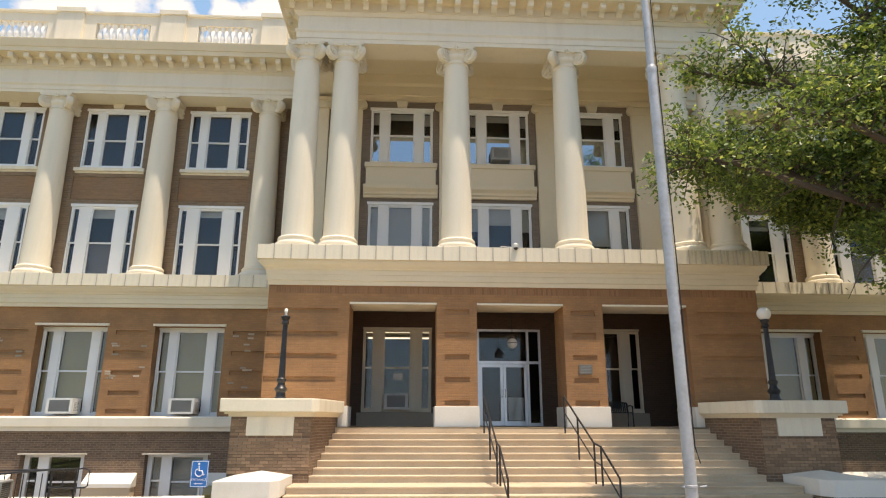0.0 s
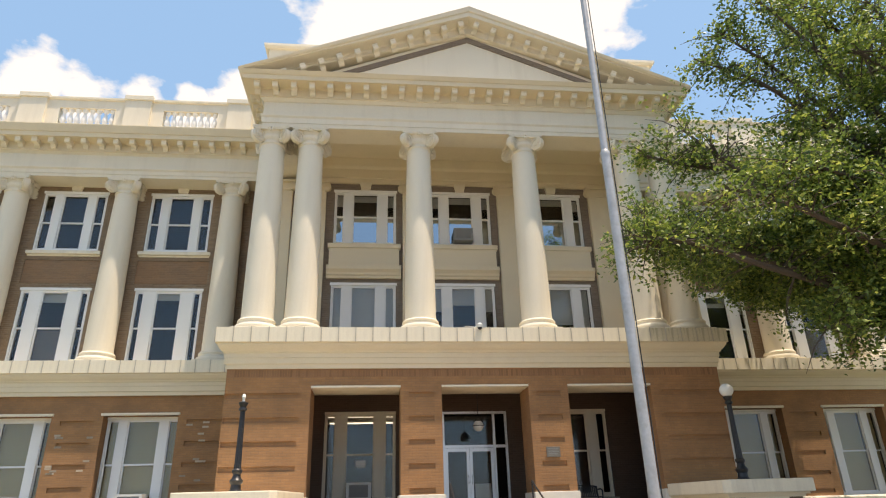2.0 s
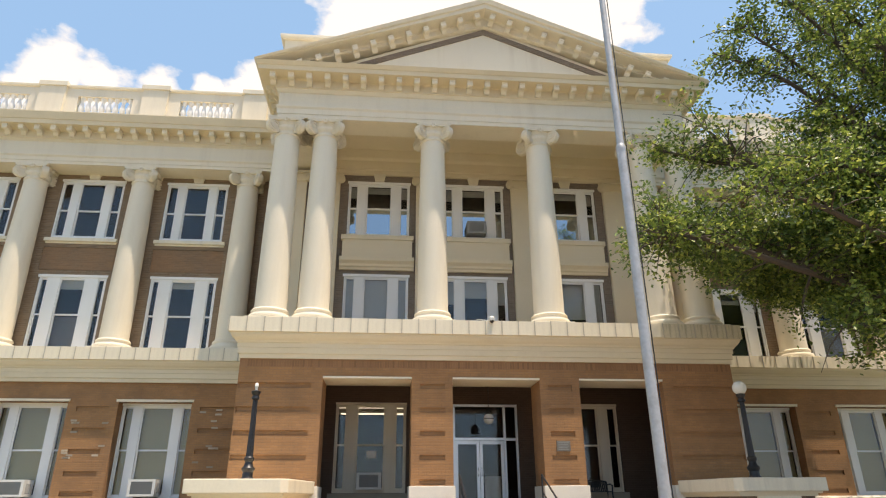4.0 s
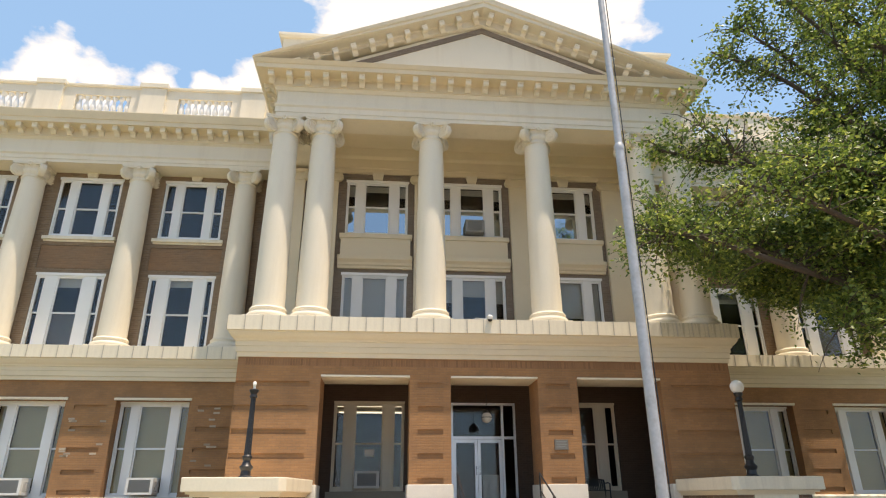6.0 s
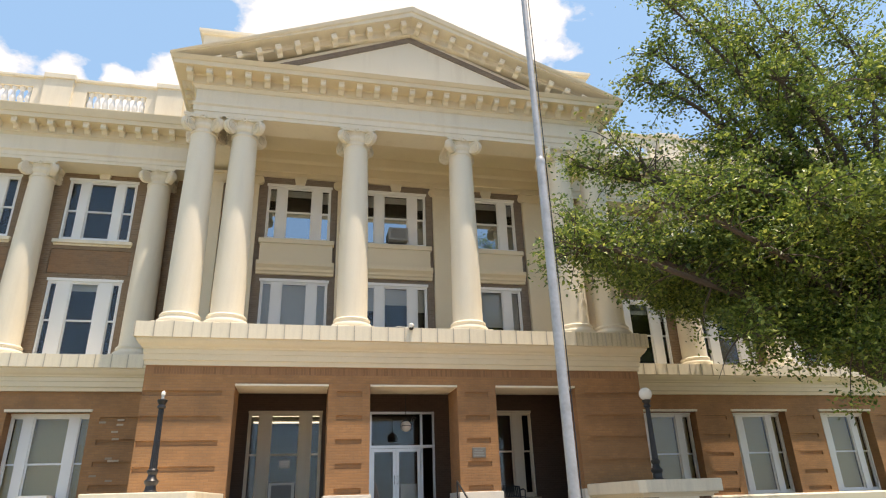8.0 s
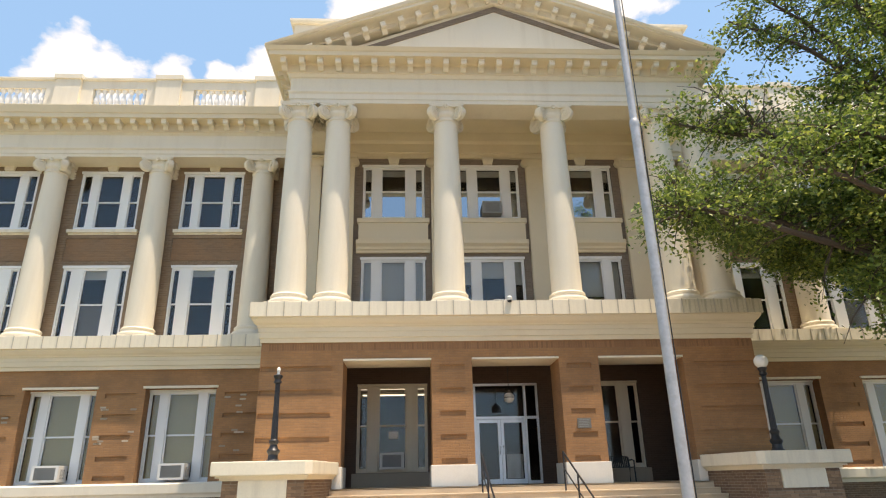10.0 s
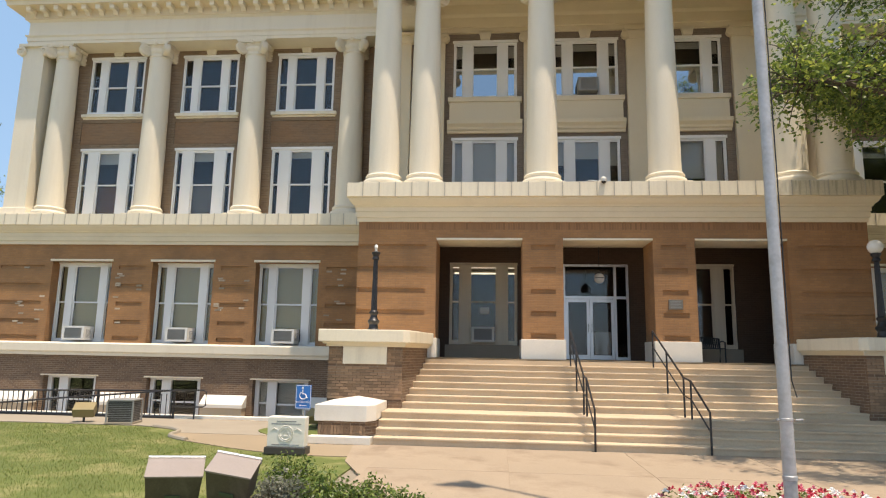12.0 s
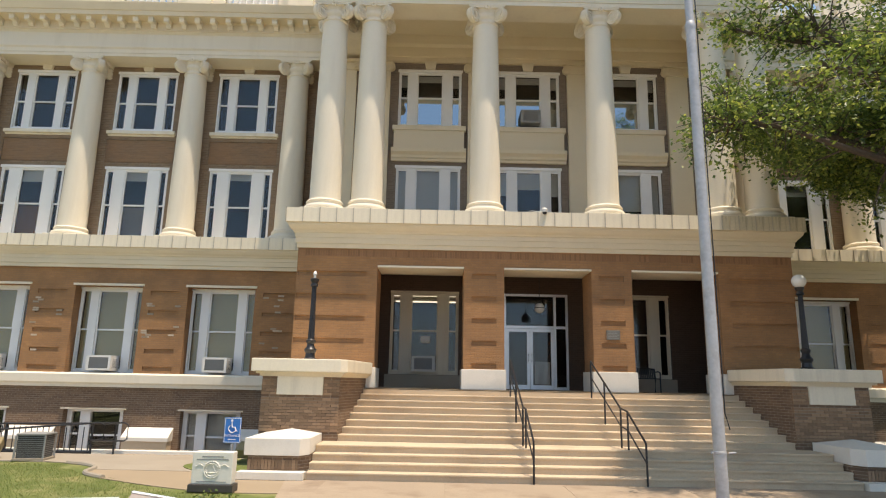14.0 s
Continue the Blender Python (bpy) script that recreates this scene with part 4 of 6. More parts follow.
def air_conditioner(x, y, z, w=0.86, h=0.52, d=0.55, label="white window air conditioner", dark=False):
    ob = holder("air_conditioner", pose(x, y, z), label, "air conditioner", "window air conditioners")
    shell = VENT if dark else PLASTIC
    bm = B()
    for a, b, c, e in ((-w / 2, -w / 2 + 0.09, 0, h), (w / 2 - 0.09, w / 2, 0, h), (-w / 2 + 0.09, w / 2 - 0.09, 0, 0.07), (-w / 2 + 0.09, w / 2 - 0.09, h - 0.07, h)):
        box(bm, a, b, -d, 0.05, c, e)
    part("housing", bm, shell, ob)
    bm = box(B(), -w / 2 + 0.05, w / 2 - 0.05, -d + 0.03, -d + 0.05, 0.05, h - 0.05)
    coil = part("coil", bm, VENT, ob, "grey finned rear coil")
    bm = B()
    for i in range(9):
        zz = 0.07 + (h - 0.14) * i / 8
        box(bm, -w / 2 + 0.05, w / 2 - 0.05, -d + 0.005, -d + 0.028, zz - 0.006, zz + 0.006)
    part("grille", bm, VENT, coil)
    for sx in (-1, 1):
        bm = box(B(), sx * w / 2 - 0.003, sx * w / 2 + 0.003, -d + 0.14, -d + 0.45, 0.10, 0.115)
        for i in range(6):
            yy = -d + 0.15 + 0.05 * i
            box(bm, sx * w / 2 - 0.004, sx * w / 2 + 0.004, yy, yy + 0.018, 0.113, h - 0.12)
        part("side_louvre", bm, VENT, ob)
    return ob


W_IN = 0.40
CURTAIN_BROWN = material("brown_curtain", (0.16, 0.075, 0.03), 0.9, 0.2, 2, 20, 0.2)
CURTAIN_GREY = material("grey_curtain", (0.17, 0.165, 0.16), 0.9, 0.2, 2, 20, 0.2)
for s in (1, -1):
    fx = (lambda v: v) if s > 0 else east_bay
    for i, cx in enumerate(WIN_X):
        x = fx(cx)
        triple_window(x, WING_UP + 0.02, 11.58, 14.08, 2.38, 0.18, 0.13, 0.48, sill=LEDGE, label="white triple sash window with dark glass on the top floor")
        tall = triple_window(x, WING_UP + 0.02, LEDGE_Z + 0.02, 10.05, 2.44, 0.12, 0.185, 0.5, blind=(BLIND_PALE if i == 0 and s < 0 else None), drop=0.15, label="tall white triple sash window with broad mullions")
        if i > 0:
            part("curtain", box(B(), -0.52, 0.52, 0.23, 0.24, 0.10, 1.46), CURTAIN_BROWN if i == 2 else CURTAIN_GREY, tall, "brown curtain" if i == 2 else "grey curtain")
        part("valance", box(B(), -0.54, 0.54, 0.20, 0.21, 2.62 - 0.10 * i, 2.90), BLIND_PALE, tall, "short pale valance")
        triple_window(x, WING_Y + W_IN, 2.19, 5.26, 2.40, 0.16, 0.12, 0.5, blind=BLIND, drop=0.86 if s > 0 else 0.97, label="white triple sash window with drawn olive blinds")
        basement_window(x, WING_Y + 0.26, -0.52, 0.94, 2.06, BLIND_PALE if i == 0 else None)
        if s > 0:
            air_conditioner(x + 0.02, WING_Y + W_IN + 0.02, 2.27)
BOARD = None
for i, dx in enumerate((-3.71, 0.0, 3.71)):
    triple_window(XC + dx, BACK_Y + 0.03, 11.43, 13.71, 2.38, 0.15, 0.145, 0.52, blind=BLIND_PALE, drop=0.12, label="white triple sash window with mirror film behind the portico columns", lower_glass=FILM)
    triple_window(XC + dx, BACK_Y + 0.03, 7.22, 9.86, 2.38, 0.17, 0.14, 0.3, blind=BLIND_PALE, drop=(1.0, 0.25, 0.55)[i], label="white triple sash window with a pale blind behind the portico")
    # boarded balcony panel between the storeys
    ob = holder("spandrel_panel", pose(XC + dx, BACK_Y, 10.05), "buff painted boarded panel between portico windows", "panel", "portico spandrel panels")
    for k in range(26):
        a = -1.30 + 0.1 * k
        if BOARD is None:
            bd = part("board", box(B(), 0.001, 0.099, -0.20, 0.0, 0.45, 1.16), CREAM_DARK, ob)
            BOARD = bd.data
            bd.location.x = a
        else:
            share("board", BOARD, pose(a, 0, 0), ob)
    part("backing", box(B(), -1.302, 1.298, -0.194, -0.002, 0.452, 1.158), CREAM_DARK, ob)
    part("cap_rail", box(B(), -1.36, 1.36, -0.26, 0.0, 1.16, 1.34, 0.02), CREAM_DARK, ob)
    bm = sweep(B(), [(-1.38, 0.0), (1.38, 0.0)], [(0.0, 0.0), (0.10, 0.0), (0.12, 0.08), (0.18, 0.12), (0.20, 0.20), (0.30, 0.30), (0.32, 0.44), (0.0, 0.45)])
    part("moulded_shelf", bm, CREAM_DARK, ob)
air_conditioner(XC + 0.05, BACK_Y + 0.05, 11.55, 0.72, 0.50, 0.40, "grey window air conditioner in the portico window", True)
for x in (XC - 3.71, XC + 3.71):
    triple_window(x, BACK_Y + 0.06, 2.34, 5.23, 2.40, 0.15, 0.15, 0.52, mat=CREAM, label="cream painted triple sash window inside the porch")
air_conditioner(XC - 3.71, BACK_Y + 0.08, 2.44, 0.80, 0.52, 0.34, "white air conditioner in the porch window")
TUBE = bpy.data.materials.new("fluorescent_tube")
TUBE.use_nodes = True
TUBE.node_tree.nodes["Principled BSDF"].inputs["Emission Color"].default_value = (1.0, 0.93, 0.78, 1)
TUBE.node_tree.nodes["Principled BSDF"].inputs["Emission Strength"].default_value = 1.1
for ly in (23.1, 24.9):
    lamp = holder("ceiling_light", pose(XC - 3.71, ly, 5.22), "lit fluorescent ceiling light in the room behind the porch window", "ceiling light", "office ceiling lights")
    part("housing", box(B(), -1.25, 1.25, -0.14, 0.14, 0.0, 0.08, 0.01), PLASTIC, lamp)
    part("diffuser", box(B(), -1.22, 1.22, -0.12, 0.12, -0.03, -0.002, 0.01), TUBE, lamp, "glowing white diffuser")
bm = box(B(), XC - 5.4, XC - 2.3, BACK_Y + 0.4, 25.99, 5.302, 5.36)
tagged(part("ceiling_office", bm, CREAM), "plain ceiling of the office behind the porch window", "ceiling", kind="structure")
PAPER = material("white_notice_paper", (0.80, 0.80, 0.76), 0.8, 0.03, 2, 40, 0.0)
tagged(part("notice", box(B(), XC - 3.84, XC - 3.50, BACK_Y + 0.10, BACK_Y + 0.104, 3.42, 3.66), PAPER), "small white paper notice behind the porch window", "notice")

# keystone blocks over windows
KEY = None
for s in (1, -1):
    for cx in WIN_X:
        x = cx if s > 0 else east_bay(cx)
        for px, py, pz in ((x, WING_UP, 14.13),):
            if KEY is None:
                bm = B()
                v = [bm.verts.new(p) for p in ((-0.17, -0.10, 0), (0.17, -0.10, 0), (0.24, -0.10, 0.33), (-0.24, -0.10, 0.33), (-0.17, 0.05, 0), (0.17, 0.05, 0), (0.24, 0.05, 0.33), (-0.24, 0.05, 0.33))]
                for q in ((0, 1, 2, 3), (0, 4, 5, 1), (1, 5, 6, 2), (2, 6, 7, 3), (3, 7, 4, 0)):
                    bm.faces.new([v[i] for i in q])
                KEY = part("keystone", bm, CREAM)
                tagged(KEY, "cream keystone block over the window", "keystone", "keystones")
                KEY.matrix_basis = pose(px, py, pz)
            else:
                copy_thing(KEY, pose(px, py, pz))
for dx in (-3.71, 0, 3.71):
    copy_thing(KEY, pose(XC + dx, BACK_Y, 13.75))

# entrance door in an aluminium frame
door = holder("door_1", pose(XC, BACK_Y + 0.05, FLOOR), "aluminium-framed double glass entrance doors with transom and sidelights", "door", kind="structure")
bm = B()
for a, b in ((-1.34, -1.27), (1.27, 1.34), (-0.92, -0.84), (0.84, 0.92)):
    box(bm, a, b, 0, 0.12, 0, 3.31)
for a, b in ((-1.27, -0.92), (-0.84, 0.84), (0.92, 1.27)):
    box(bm, a, b, 0.002, 0.118, 2.10, 2.19)
    box(bm, a, b, 0.002, 0.118, 3.23, 3.31)
for a, b in ((-1.27, -0.92), (0.92, 1.27)):
    box(bm, a, b, 0.002, 0.118, 0.0, 0.10)
part("door_frame", bm, ALU, door)
for s in (-1, 1):
    leaf = B()
    a, b = (-0.835, -0.005) if s < 0 else (0.005, 0.835)
    box(leaf, a, a + 0.10, 0.03, 0.09, 0.01, 2.09, 0.005)
    box(leaf, b - 0.10, b, 0.03, 0.09, 0.01, 2.09, 0.005)
    box(leaf, a + 0.10, b - 0.10, 0.03, 0.09, 0.01, 0.16)
    box(leaf, a + 0.10, b - 0.10, 0.03, 0.09, 1.98, 2.09)
    lf = part("door_leaf", leaf, ALU, door)
    pane(lf, a + 0.10, b - 0.10, 0.058, 0.16, 1.98)
    hx = -0.06 if s < 0 else 0.06
    part("handle", tube(B(), [(hx, 0.03, 0.95), (hx, -0.03, 0.97), (hx, -0.03, 1.20), (hx, 0.03, 1.22)], 0.012), BLACK_METAL, lf, "dark pull handle")
for a, b, c, e in ((-1.27, -0.92, 0.10, 2.10), (0.92, 1.27, 0.10, 2.10), (-1.27, -0.92, 2.19, 3.23), (-0.84, 0.84, 2.19, 3.23), (0.92, 1.27, 2.19, 3.23)):
    pane(door, a, b, 0.06, c, e)
bm = box(B(), 0.16, 0.70, 0.068, 0.072, 0.18, 0.95)
part("poster", bm, BLIND_PALE, door, "pale notice poster behind the door glass")

# pendant lamps
pend = holder("pendant_lamp", pose(3.24, 20.5, 4.52), "white glass globe pendant hanging in the porch", "pendant lamp")
bm = B()
bmesh.ops.create_uvsphere(bm, u_segments=24, v_segments=14, radius=0.17)
part("globe", bm, GLOBE, pend, smooth=True)
part("rod", tube(B(), [(0, 0, 0.20), (0, 0, 1.20)], 0.009), BLACK_METAL, pend)
part("collar", lathe(B(), [(0.08, 0.14), (0.08, 0.18), (0.04, 0.22), (0.02, 0.24)], 16), BLACK_METAL, pend)
part("band", lathe(B(), [(0.172, -0.012), (0.178, -0.012), (0.178, 0.012), (0.172, 0.012)], 24), BLACK_METAL, pend)
lan = holder("lantern", pose(3.16, 23.0, 4.40), "dark bell-shaped lantern hanging behind the transom", "lantern")
part("bell", lathe(B(), [(0.17, -0.10), (0.18, 0.02), (0.14, 0.12), (0.06, 0.17), (0.03, 0.22)], 20), BLACK_METAL, lan, smooth=True)
part("rod", tube(B(), [(0, 0, 0.2), (0, 0, 1.3)], 0.012), BLACK_METAL, lan)
bm = box(B(), XC - 2.2, XC + 2.2, BACK_Y + 0.4, 26, 5.70, 5.78)
tagged(part("ceiling_hall", bm, CREAM), "plain ceiling of the entrance hall", "ceiling", kind="structure")

# ---- steps ----
RISER, GOING = 0.158, 0.296
stairs = holder("stairs", None, "broad tan concrete entrance steps with a landing", "stairs", kind="structure")


def stair(i, y_front, xl, y_back):
    top = FLOOR - RISER * i
    bm = slab(B(), [(xl, y_front), (mirror(xl), y_front), (mirror(xl), y_back), (xl, y_back)], top - 0.045, top, 0.012)
    slab(bm, [(xl, y_front + 0.03), (mirror(xl), y_front + 0.03), (mirror(xl), y_back), (xl, y_back)], max(top - 0.17, 0.0), top - 0.046)
    part("step", bm, STEP, stairs)


stair(0, 18.10, -2.10, 18.35)
for i in range(1, 8):
    y = 18.10 - GOING * i
    stair(i, y, -2.10 - 0.05 * i, y + GOING + 0.05)
stair(8, 15.10, -2.80, 16.15)
for i, y in ((9, 14.77), (10, 14.45), (11, 14.13)):
    stair(i, y, -2.80, y + 0.38)


# ---- pedestals beside the steps ----
def bricks(parent, x0, x1, y, z0, z1, length=0.205, height=0.062, joint=0.012, mat=None, proud=0.012):
    """Single bricks in running bond on a face looking along -y."""
    meshes = {}
    k, z = 0, z0
    while z + height <= z1 + 0.001:
        x = x0 - (length + joint) * 0.5 * (k % 2)
        while x < x1 - 0.02:
            a, b = max(x, x0), min(x + length, x1)
            if b - a > 0.03:
                w = round(b - a, 3)
                if w not in meshes:
                    ob = part("brick", box(B(), 0, w, 0, 0.05, 0, height), mat or BRICK_PIECE, parent)
                    meshes[w] = ob.data
                else:
                    ob = new("brick", meshes[w])
                    ob.parent = parent
                ob.location = (a, y - proud + random.uniform(-0.003, 0.003), z)
            x += length + joint
        z += height + joint
        k += 1


def pedestal(s):
    fx = (lambda v: v) if s > 0 else mirror

    def P(poly):
        return [(fx(x), y) for x, y in poly]
    ob = holder("stair_pedestal", None, "brown brick stair pedestal with a thick cream stone cap", "pedestal", "stair pedestals")
    body = [(-4.38, 16.0), (-2.46, 16.0), (-2.08, 18.29), (-4.38, 18.29)]
    part("body", slab(B(), P(body), 0.0, 2.22), BRICK_BASE, ob)
    m1 = [(-4.44, 15.94), (-2.40, 15.94), (-2.02, 18.285), (-4.44, 18.285)]
    m2 = [(-4.52, 15.86), (-2.35, 15.86), (-1.96, 18.28), (-4.52, 18.28)]
    bm = slab(B(), P(m1), 2.16, 2.222)
    slab(bm, P(m2), 2.222, 2.27)
    part("moulding", bm, CREAM_DARK, ob)
    cap = [(-4.62, 15.76), (-2.42, 15.76), (-2.26, 15.90), (-1.90, 18.27), (-4.62, 18.27)]
    part("cap", slab(B(), P(cap), 2.271, 2.59, 0.025), LEDGE, ob, "thick cream stone cap slab")
    a, b = sorted((fx(-4.0), fx(-2.86)))
    part("front_block", box(B(), a, b, 15.955, 16.02, 1.72, 2.16, 0.01), LEDGE, ob, "flush cream stone block")
    low = [(-4.10, 14.32), (-3.02, 14.32), (-2.83, 14.62), (-2.83, 15.98), (-4.10, 15.98)]
    part("low_body", slab(B(), P(low), 0.16, 0.47), BRICK_BASE, ob)
    lc = [(-4.18, 14.24), (-2.98, 14.24), (-2.82, 14.55), (-2.82, 15.97), (-4.18, 15.97)]
    bm = slab(B(), P(lc), 0.47, 0.83, 0.015)
    lo = [bm.verts.new((x, y, 0.831)) for x, y in P([(-4.16, 14.27), (-3.0, 14.27), (-2.84, 14.57), (-2.84, 15.9), (-4.16, 15.9)])]
    hi = bm.verts.new((fx(-3.4), 15.3, 0.97))
    for i in range(5):
        bm.faces.new((lo[i], lo[(i + 1) % 5], hi))
    part("low_cap", bm, LIMESTONE, ob, "white stone cap of the low block")
    lb = [(-4.25, 14.02), (-2.83, 14.02), (-2.83, 14.32), (-4.25, 14.32)]
    part("foot", slab(B(), P(lb), 0.0, 0.16, 0.012), LIMESTONE, ob)
    lb = [(-4.10, 14.325), (-2.83, 14.6), (-2.83, 15.98), (-4.10, 15.98)]
    part("foot_course", slab(B(), P(lb), 0.0, 0.159), LIMESTONE, ob)
    a, b = sorted((fx(-4.38), fx(-2.46)))
    c, d = sorted((fx(-4.0), fx(-2.86)))
    bricks(ob, a, b, 15.998, 0.85, 1.70)
    bricks(ob, a, c - 0.01, 15.998, 1.72, 2.15)
    bricks(ob, d + 0.01, b, 15.998, 1.72, 2.15)
    a, b = sorted((fx(-4.10), fx(-3.02)))
    bricks(ob, a, b, 14.318, 0.175, 0.47, 0.062, 0.205)
    return ob


pedestal(1)
pedestal(-1)


# ---- lamp posts on the pedestals ----
def lamp_post(x, y, z, globe):
    ob = holder("lamp_post", pose(x, y, z), "black cast-iron lamp post with a white globe" if globe else "black cast-iron lamp post that has lost its globe", "lamp post", "pedestal lamp posts")
    part("base", lathe(B(), [(0.17, 0), (0.17, 0.04), (0.13, 0.07), (0.12, 0.18), (0.16, 0.24), (0.165, 0.28), (0.11, 0.34), (0.09, 0.42), (0.125, 0.48), (0.125, 0.52), (0.085, 0.56)], 20), BLACK_METAL, ob, smooth=True)
    bm = lathe(B(), [(0.088, 0.56), (0.072, 1.2), (0.062, 1.95)], 40)
    for i, v in enumerate(bm.verts):
        if i % 4 < 2:
            v.co.x, v.co.y = v.co.x * 0.86, v.co.y * 0.86
    part("shaft", bm, BLACK_METAL, ob)
    cap = part("cap", lathe(B(), [(0.06, 1.95), (0.10, 1.98), (0.10, 2.02), (0.075, 2.06), (0.12, 2.14), (0.12, 2.17), (0.05, 2.20)], 20), BLACK_METAL, ob, smooth=True)
    if globe:
        bm = B()
        bmesh.ops.create_uvsphere(bm, u_segments=28, v_segments=18, radius=0.185, matrix=Matrix.Translation((0, 0, 2.34)))
        part("globe", bm, GLOBE, cap, "white glass globe", smooth=True)
    else:
        part("socket", lathe(B(), [(0.035, 2.20), (0.035, 2.28), (0.05, 2.30), (0.045, 2.36), (0.02, 2.39)], 14), GLOBE, cap, "bare white lamp holder", smooth=True)


lamp_post(-3.42, 16.9, 2.59, False)
lamp_post(9.62, 16.68, 2.59, True)


# ---- handrails ----
def handrail(x0, x1):
    """Iron rail from the foot of the steps up to the porch; x0 at the foot, x1 at the top."""
    ob = holder("handrail", None, "black iron stair handrail with a mid rail and posts", "handrail", "stair handrails")

    def X(y):
        return x0 + (x1 - x0) * (y - 14.1) / 3.9
    line = [(14.10, 0.88), (15.15, 1.50), (15.60, 1.56), (17.85, 2.74)]
    part("top_rail", tube(B(), [(X(y), y, z) for y, z in line], 0.024), BLACK_METAL, ob)
    line2 = [(14.12, 0.48), (15.15, 1.08), (15.60, 1.14), (17.85, 2.30)]
    part("mid_rail", tube(B(), [(X(y), y, z) for y, z in line2], 0.018), BLACK_METAL, ob)
    for y, z0, z1 in ((14.10, 0.0, 0.88), (15.15, 0.63, 1.50), (15.60, 0.63, 1.56), (16.75, 0.95, 2.16), (17.85, 1.74, 2.74)):
        part("post", tube(B(), [(X(y), y, z0), (X(y), y, z1)], 0.024), BLACK_METAL, ob)


handrail(2.06, 1.98)
handrail(4.48, 4.22)

# ---- porch bench ----
bench = holder("bench", pose(6.35, 20.7, FLOOR), "black cast-metal bench against the porch pier", "bench")
bm = B()
for k in range(6):
    box(bm, -0.72, 0.72, -0.22 + 0.075 * k, -0.16 + 0.075 * k, 0.42, 0.445)
part("seat", bm, BLACK_METAL, bench)
bm = B()
for k in range(25):
    x = -0.70 + 1.4 * k / 24
    tube(bm, [(x, 0.24, 0.44), (x, 0.31, 0.74)], 0.025, 6)
tube(bm, [(-0.72, 0.31, 0.74), (-0.4, 0.32, 0.78), (0, 0.32, 0.80), (0.4, 0.32, 0.78), (0.72, 0.31, 0.74)], 0.022, 8)
part("backrest", bm, BLACK_METAL, bench)
for s in (-0.72, 0.72):
    part("leg", tube(B(), [(s, -0.24, 0), (s, -0.22, 0.43), (s, -0.24, 0.62), (s, -0.05, 0.66), (s, 0.28, 0.64)], 0.022, 8), BLACK_METAL, bench)
    part("leg", tube(B(), [(s, 0.30, 0), (s, 0.23, 0.43), (s, 0.31, 0.74)], 0.022, 8), BLACK_METAL, bench)

PLAQUE = material("weathered_bronze_plaque", (0.20, 0.18, 0.15), 0.45, 0.15, 4, 50, 0.1, metal=0.5)
pl = holder("plaque", pose(5.03, POD_Y, 3.52), "small weathered metal plaque on the brick pier", "plaque")
plate = part("plate", box(B(), -0.20, 0.20, -0.03, 0.0, -0.14, 0.14, 0.008), PLAQUE, pl)
bm = B()
for k in range(5):
    box(bm, -0.15, 0.15 - 0.03 * (k % 2), -0.033, -0.031, 0.085 - 0.045 * k, 0.10 - 0.045 * k)
part("lettering", bm, VENT, plate)

scam = holder("security_camera", pose(3.02, 18.03, LEDGE_Z + 0.03) @ Matrix.Diagonal((0.85, 0.85, 0.75, 1)), "small white dome security camera on the ledge", "camera")
part("bracket", box(B(), -0.05, 0.05, -0.15, 0.10, 0.0, 0.05, 0.01), PLASTIC, scam)
part("housing", lathe(B(), [(0.09, -0.02), (0.10, 0.02), (0.10, 0.10), (0.06, 0.15), (0.02, 0.17)], 18, 0, -0.12), PLASTIC, scam, smooth=True)
bm = B()
bmesh.ops.create_uvsphere(bm, u_segments=16, v_segments=10, radius=0.08, matrix=Matrix.Translation((0, -0.12, -0.03)))
part("dome", bm, BLACK_METAL, scam, "dark dome", smooth=True)
part("conduit", tube(B(), [(-0.05, 0, 0.03), (-0.3, -0.04, 0.03), (-0.45, -0.04, 0.06), (-0.5, 0.1, 0.08)], 0.014), PLASTIC, scam)

# ---- flagpole ----
fp = holder("flagpole", pose(3.16, 7.4, 0), "tall tapered galvanised steel flagpole", "flagpole")
part("lower_section", lathe(B(), [(0.072, 0), (0.069, 1.1), (0.066, 3.2), (0.062, 6.66)], 28), GALV, fp, smooth=True)
part("upper_section", lathe(B(), [(0.052, 6.66), (0.046, 8.6), (0.042, 10.5), (0.030, 18.4)], 28), GALV, fp, smooth=True)
part("coupling", lathe(B(), [(0.062, 6.60), (0.068, 6.62), (0.068, 6.68), (0.054, 6.72)], 28), GALV, fp, smooth=True)
part("ring", lathe(B(), [(0.069, 0.72), (0.077, 0.73), (0.077, 0.77), (0.069, 0.78)], 28), GALV, fp, smooth=True)
bm = lathe(B(), [(0.068, 1.355), (0.076, 1.36), (0.076, 1.385), (0.068, 1.39)], 24)
tube(bm, [(-0.09, -0.03, 1.37), (-0.11, -0.04, 1.375)], 0.012)
tube(bm, [(0.09, -0.03, 1.37), (0.16, -0.05, 1.38)], 0.012)
part("clamp", bm, GALV, fp)
part("halyard", tube(B(), [(0.055, 0, 18.2), (0.088, 0.01, 7.0), (0.095, 0.01, 3.0), (0.09, 0.0, 1.80), (0.13, -0.01, 1.62)], 0.008, 6), BLACK_METAL, fp, "dark halyard rope")
part("truck", lathe(B(), [(0.05, 18.4), (0.07, 18.42), (0.07, 18.48), (0.03, 18.52), (0.11, 18.62), (0.11, 18.70), (0.03, 18.8)], 16), ALU, fp, smooth=True)

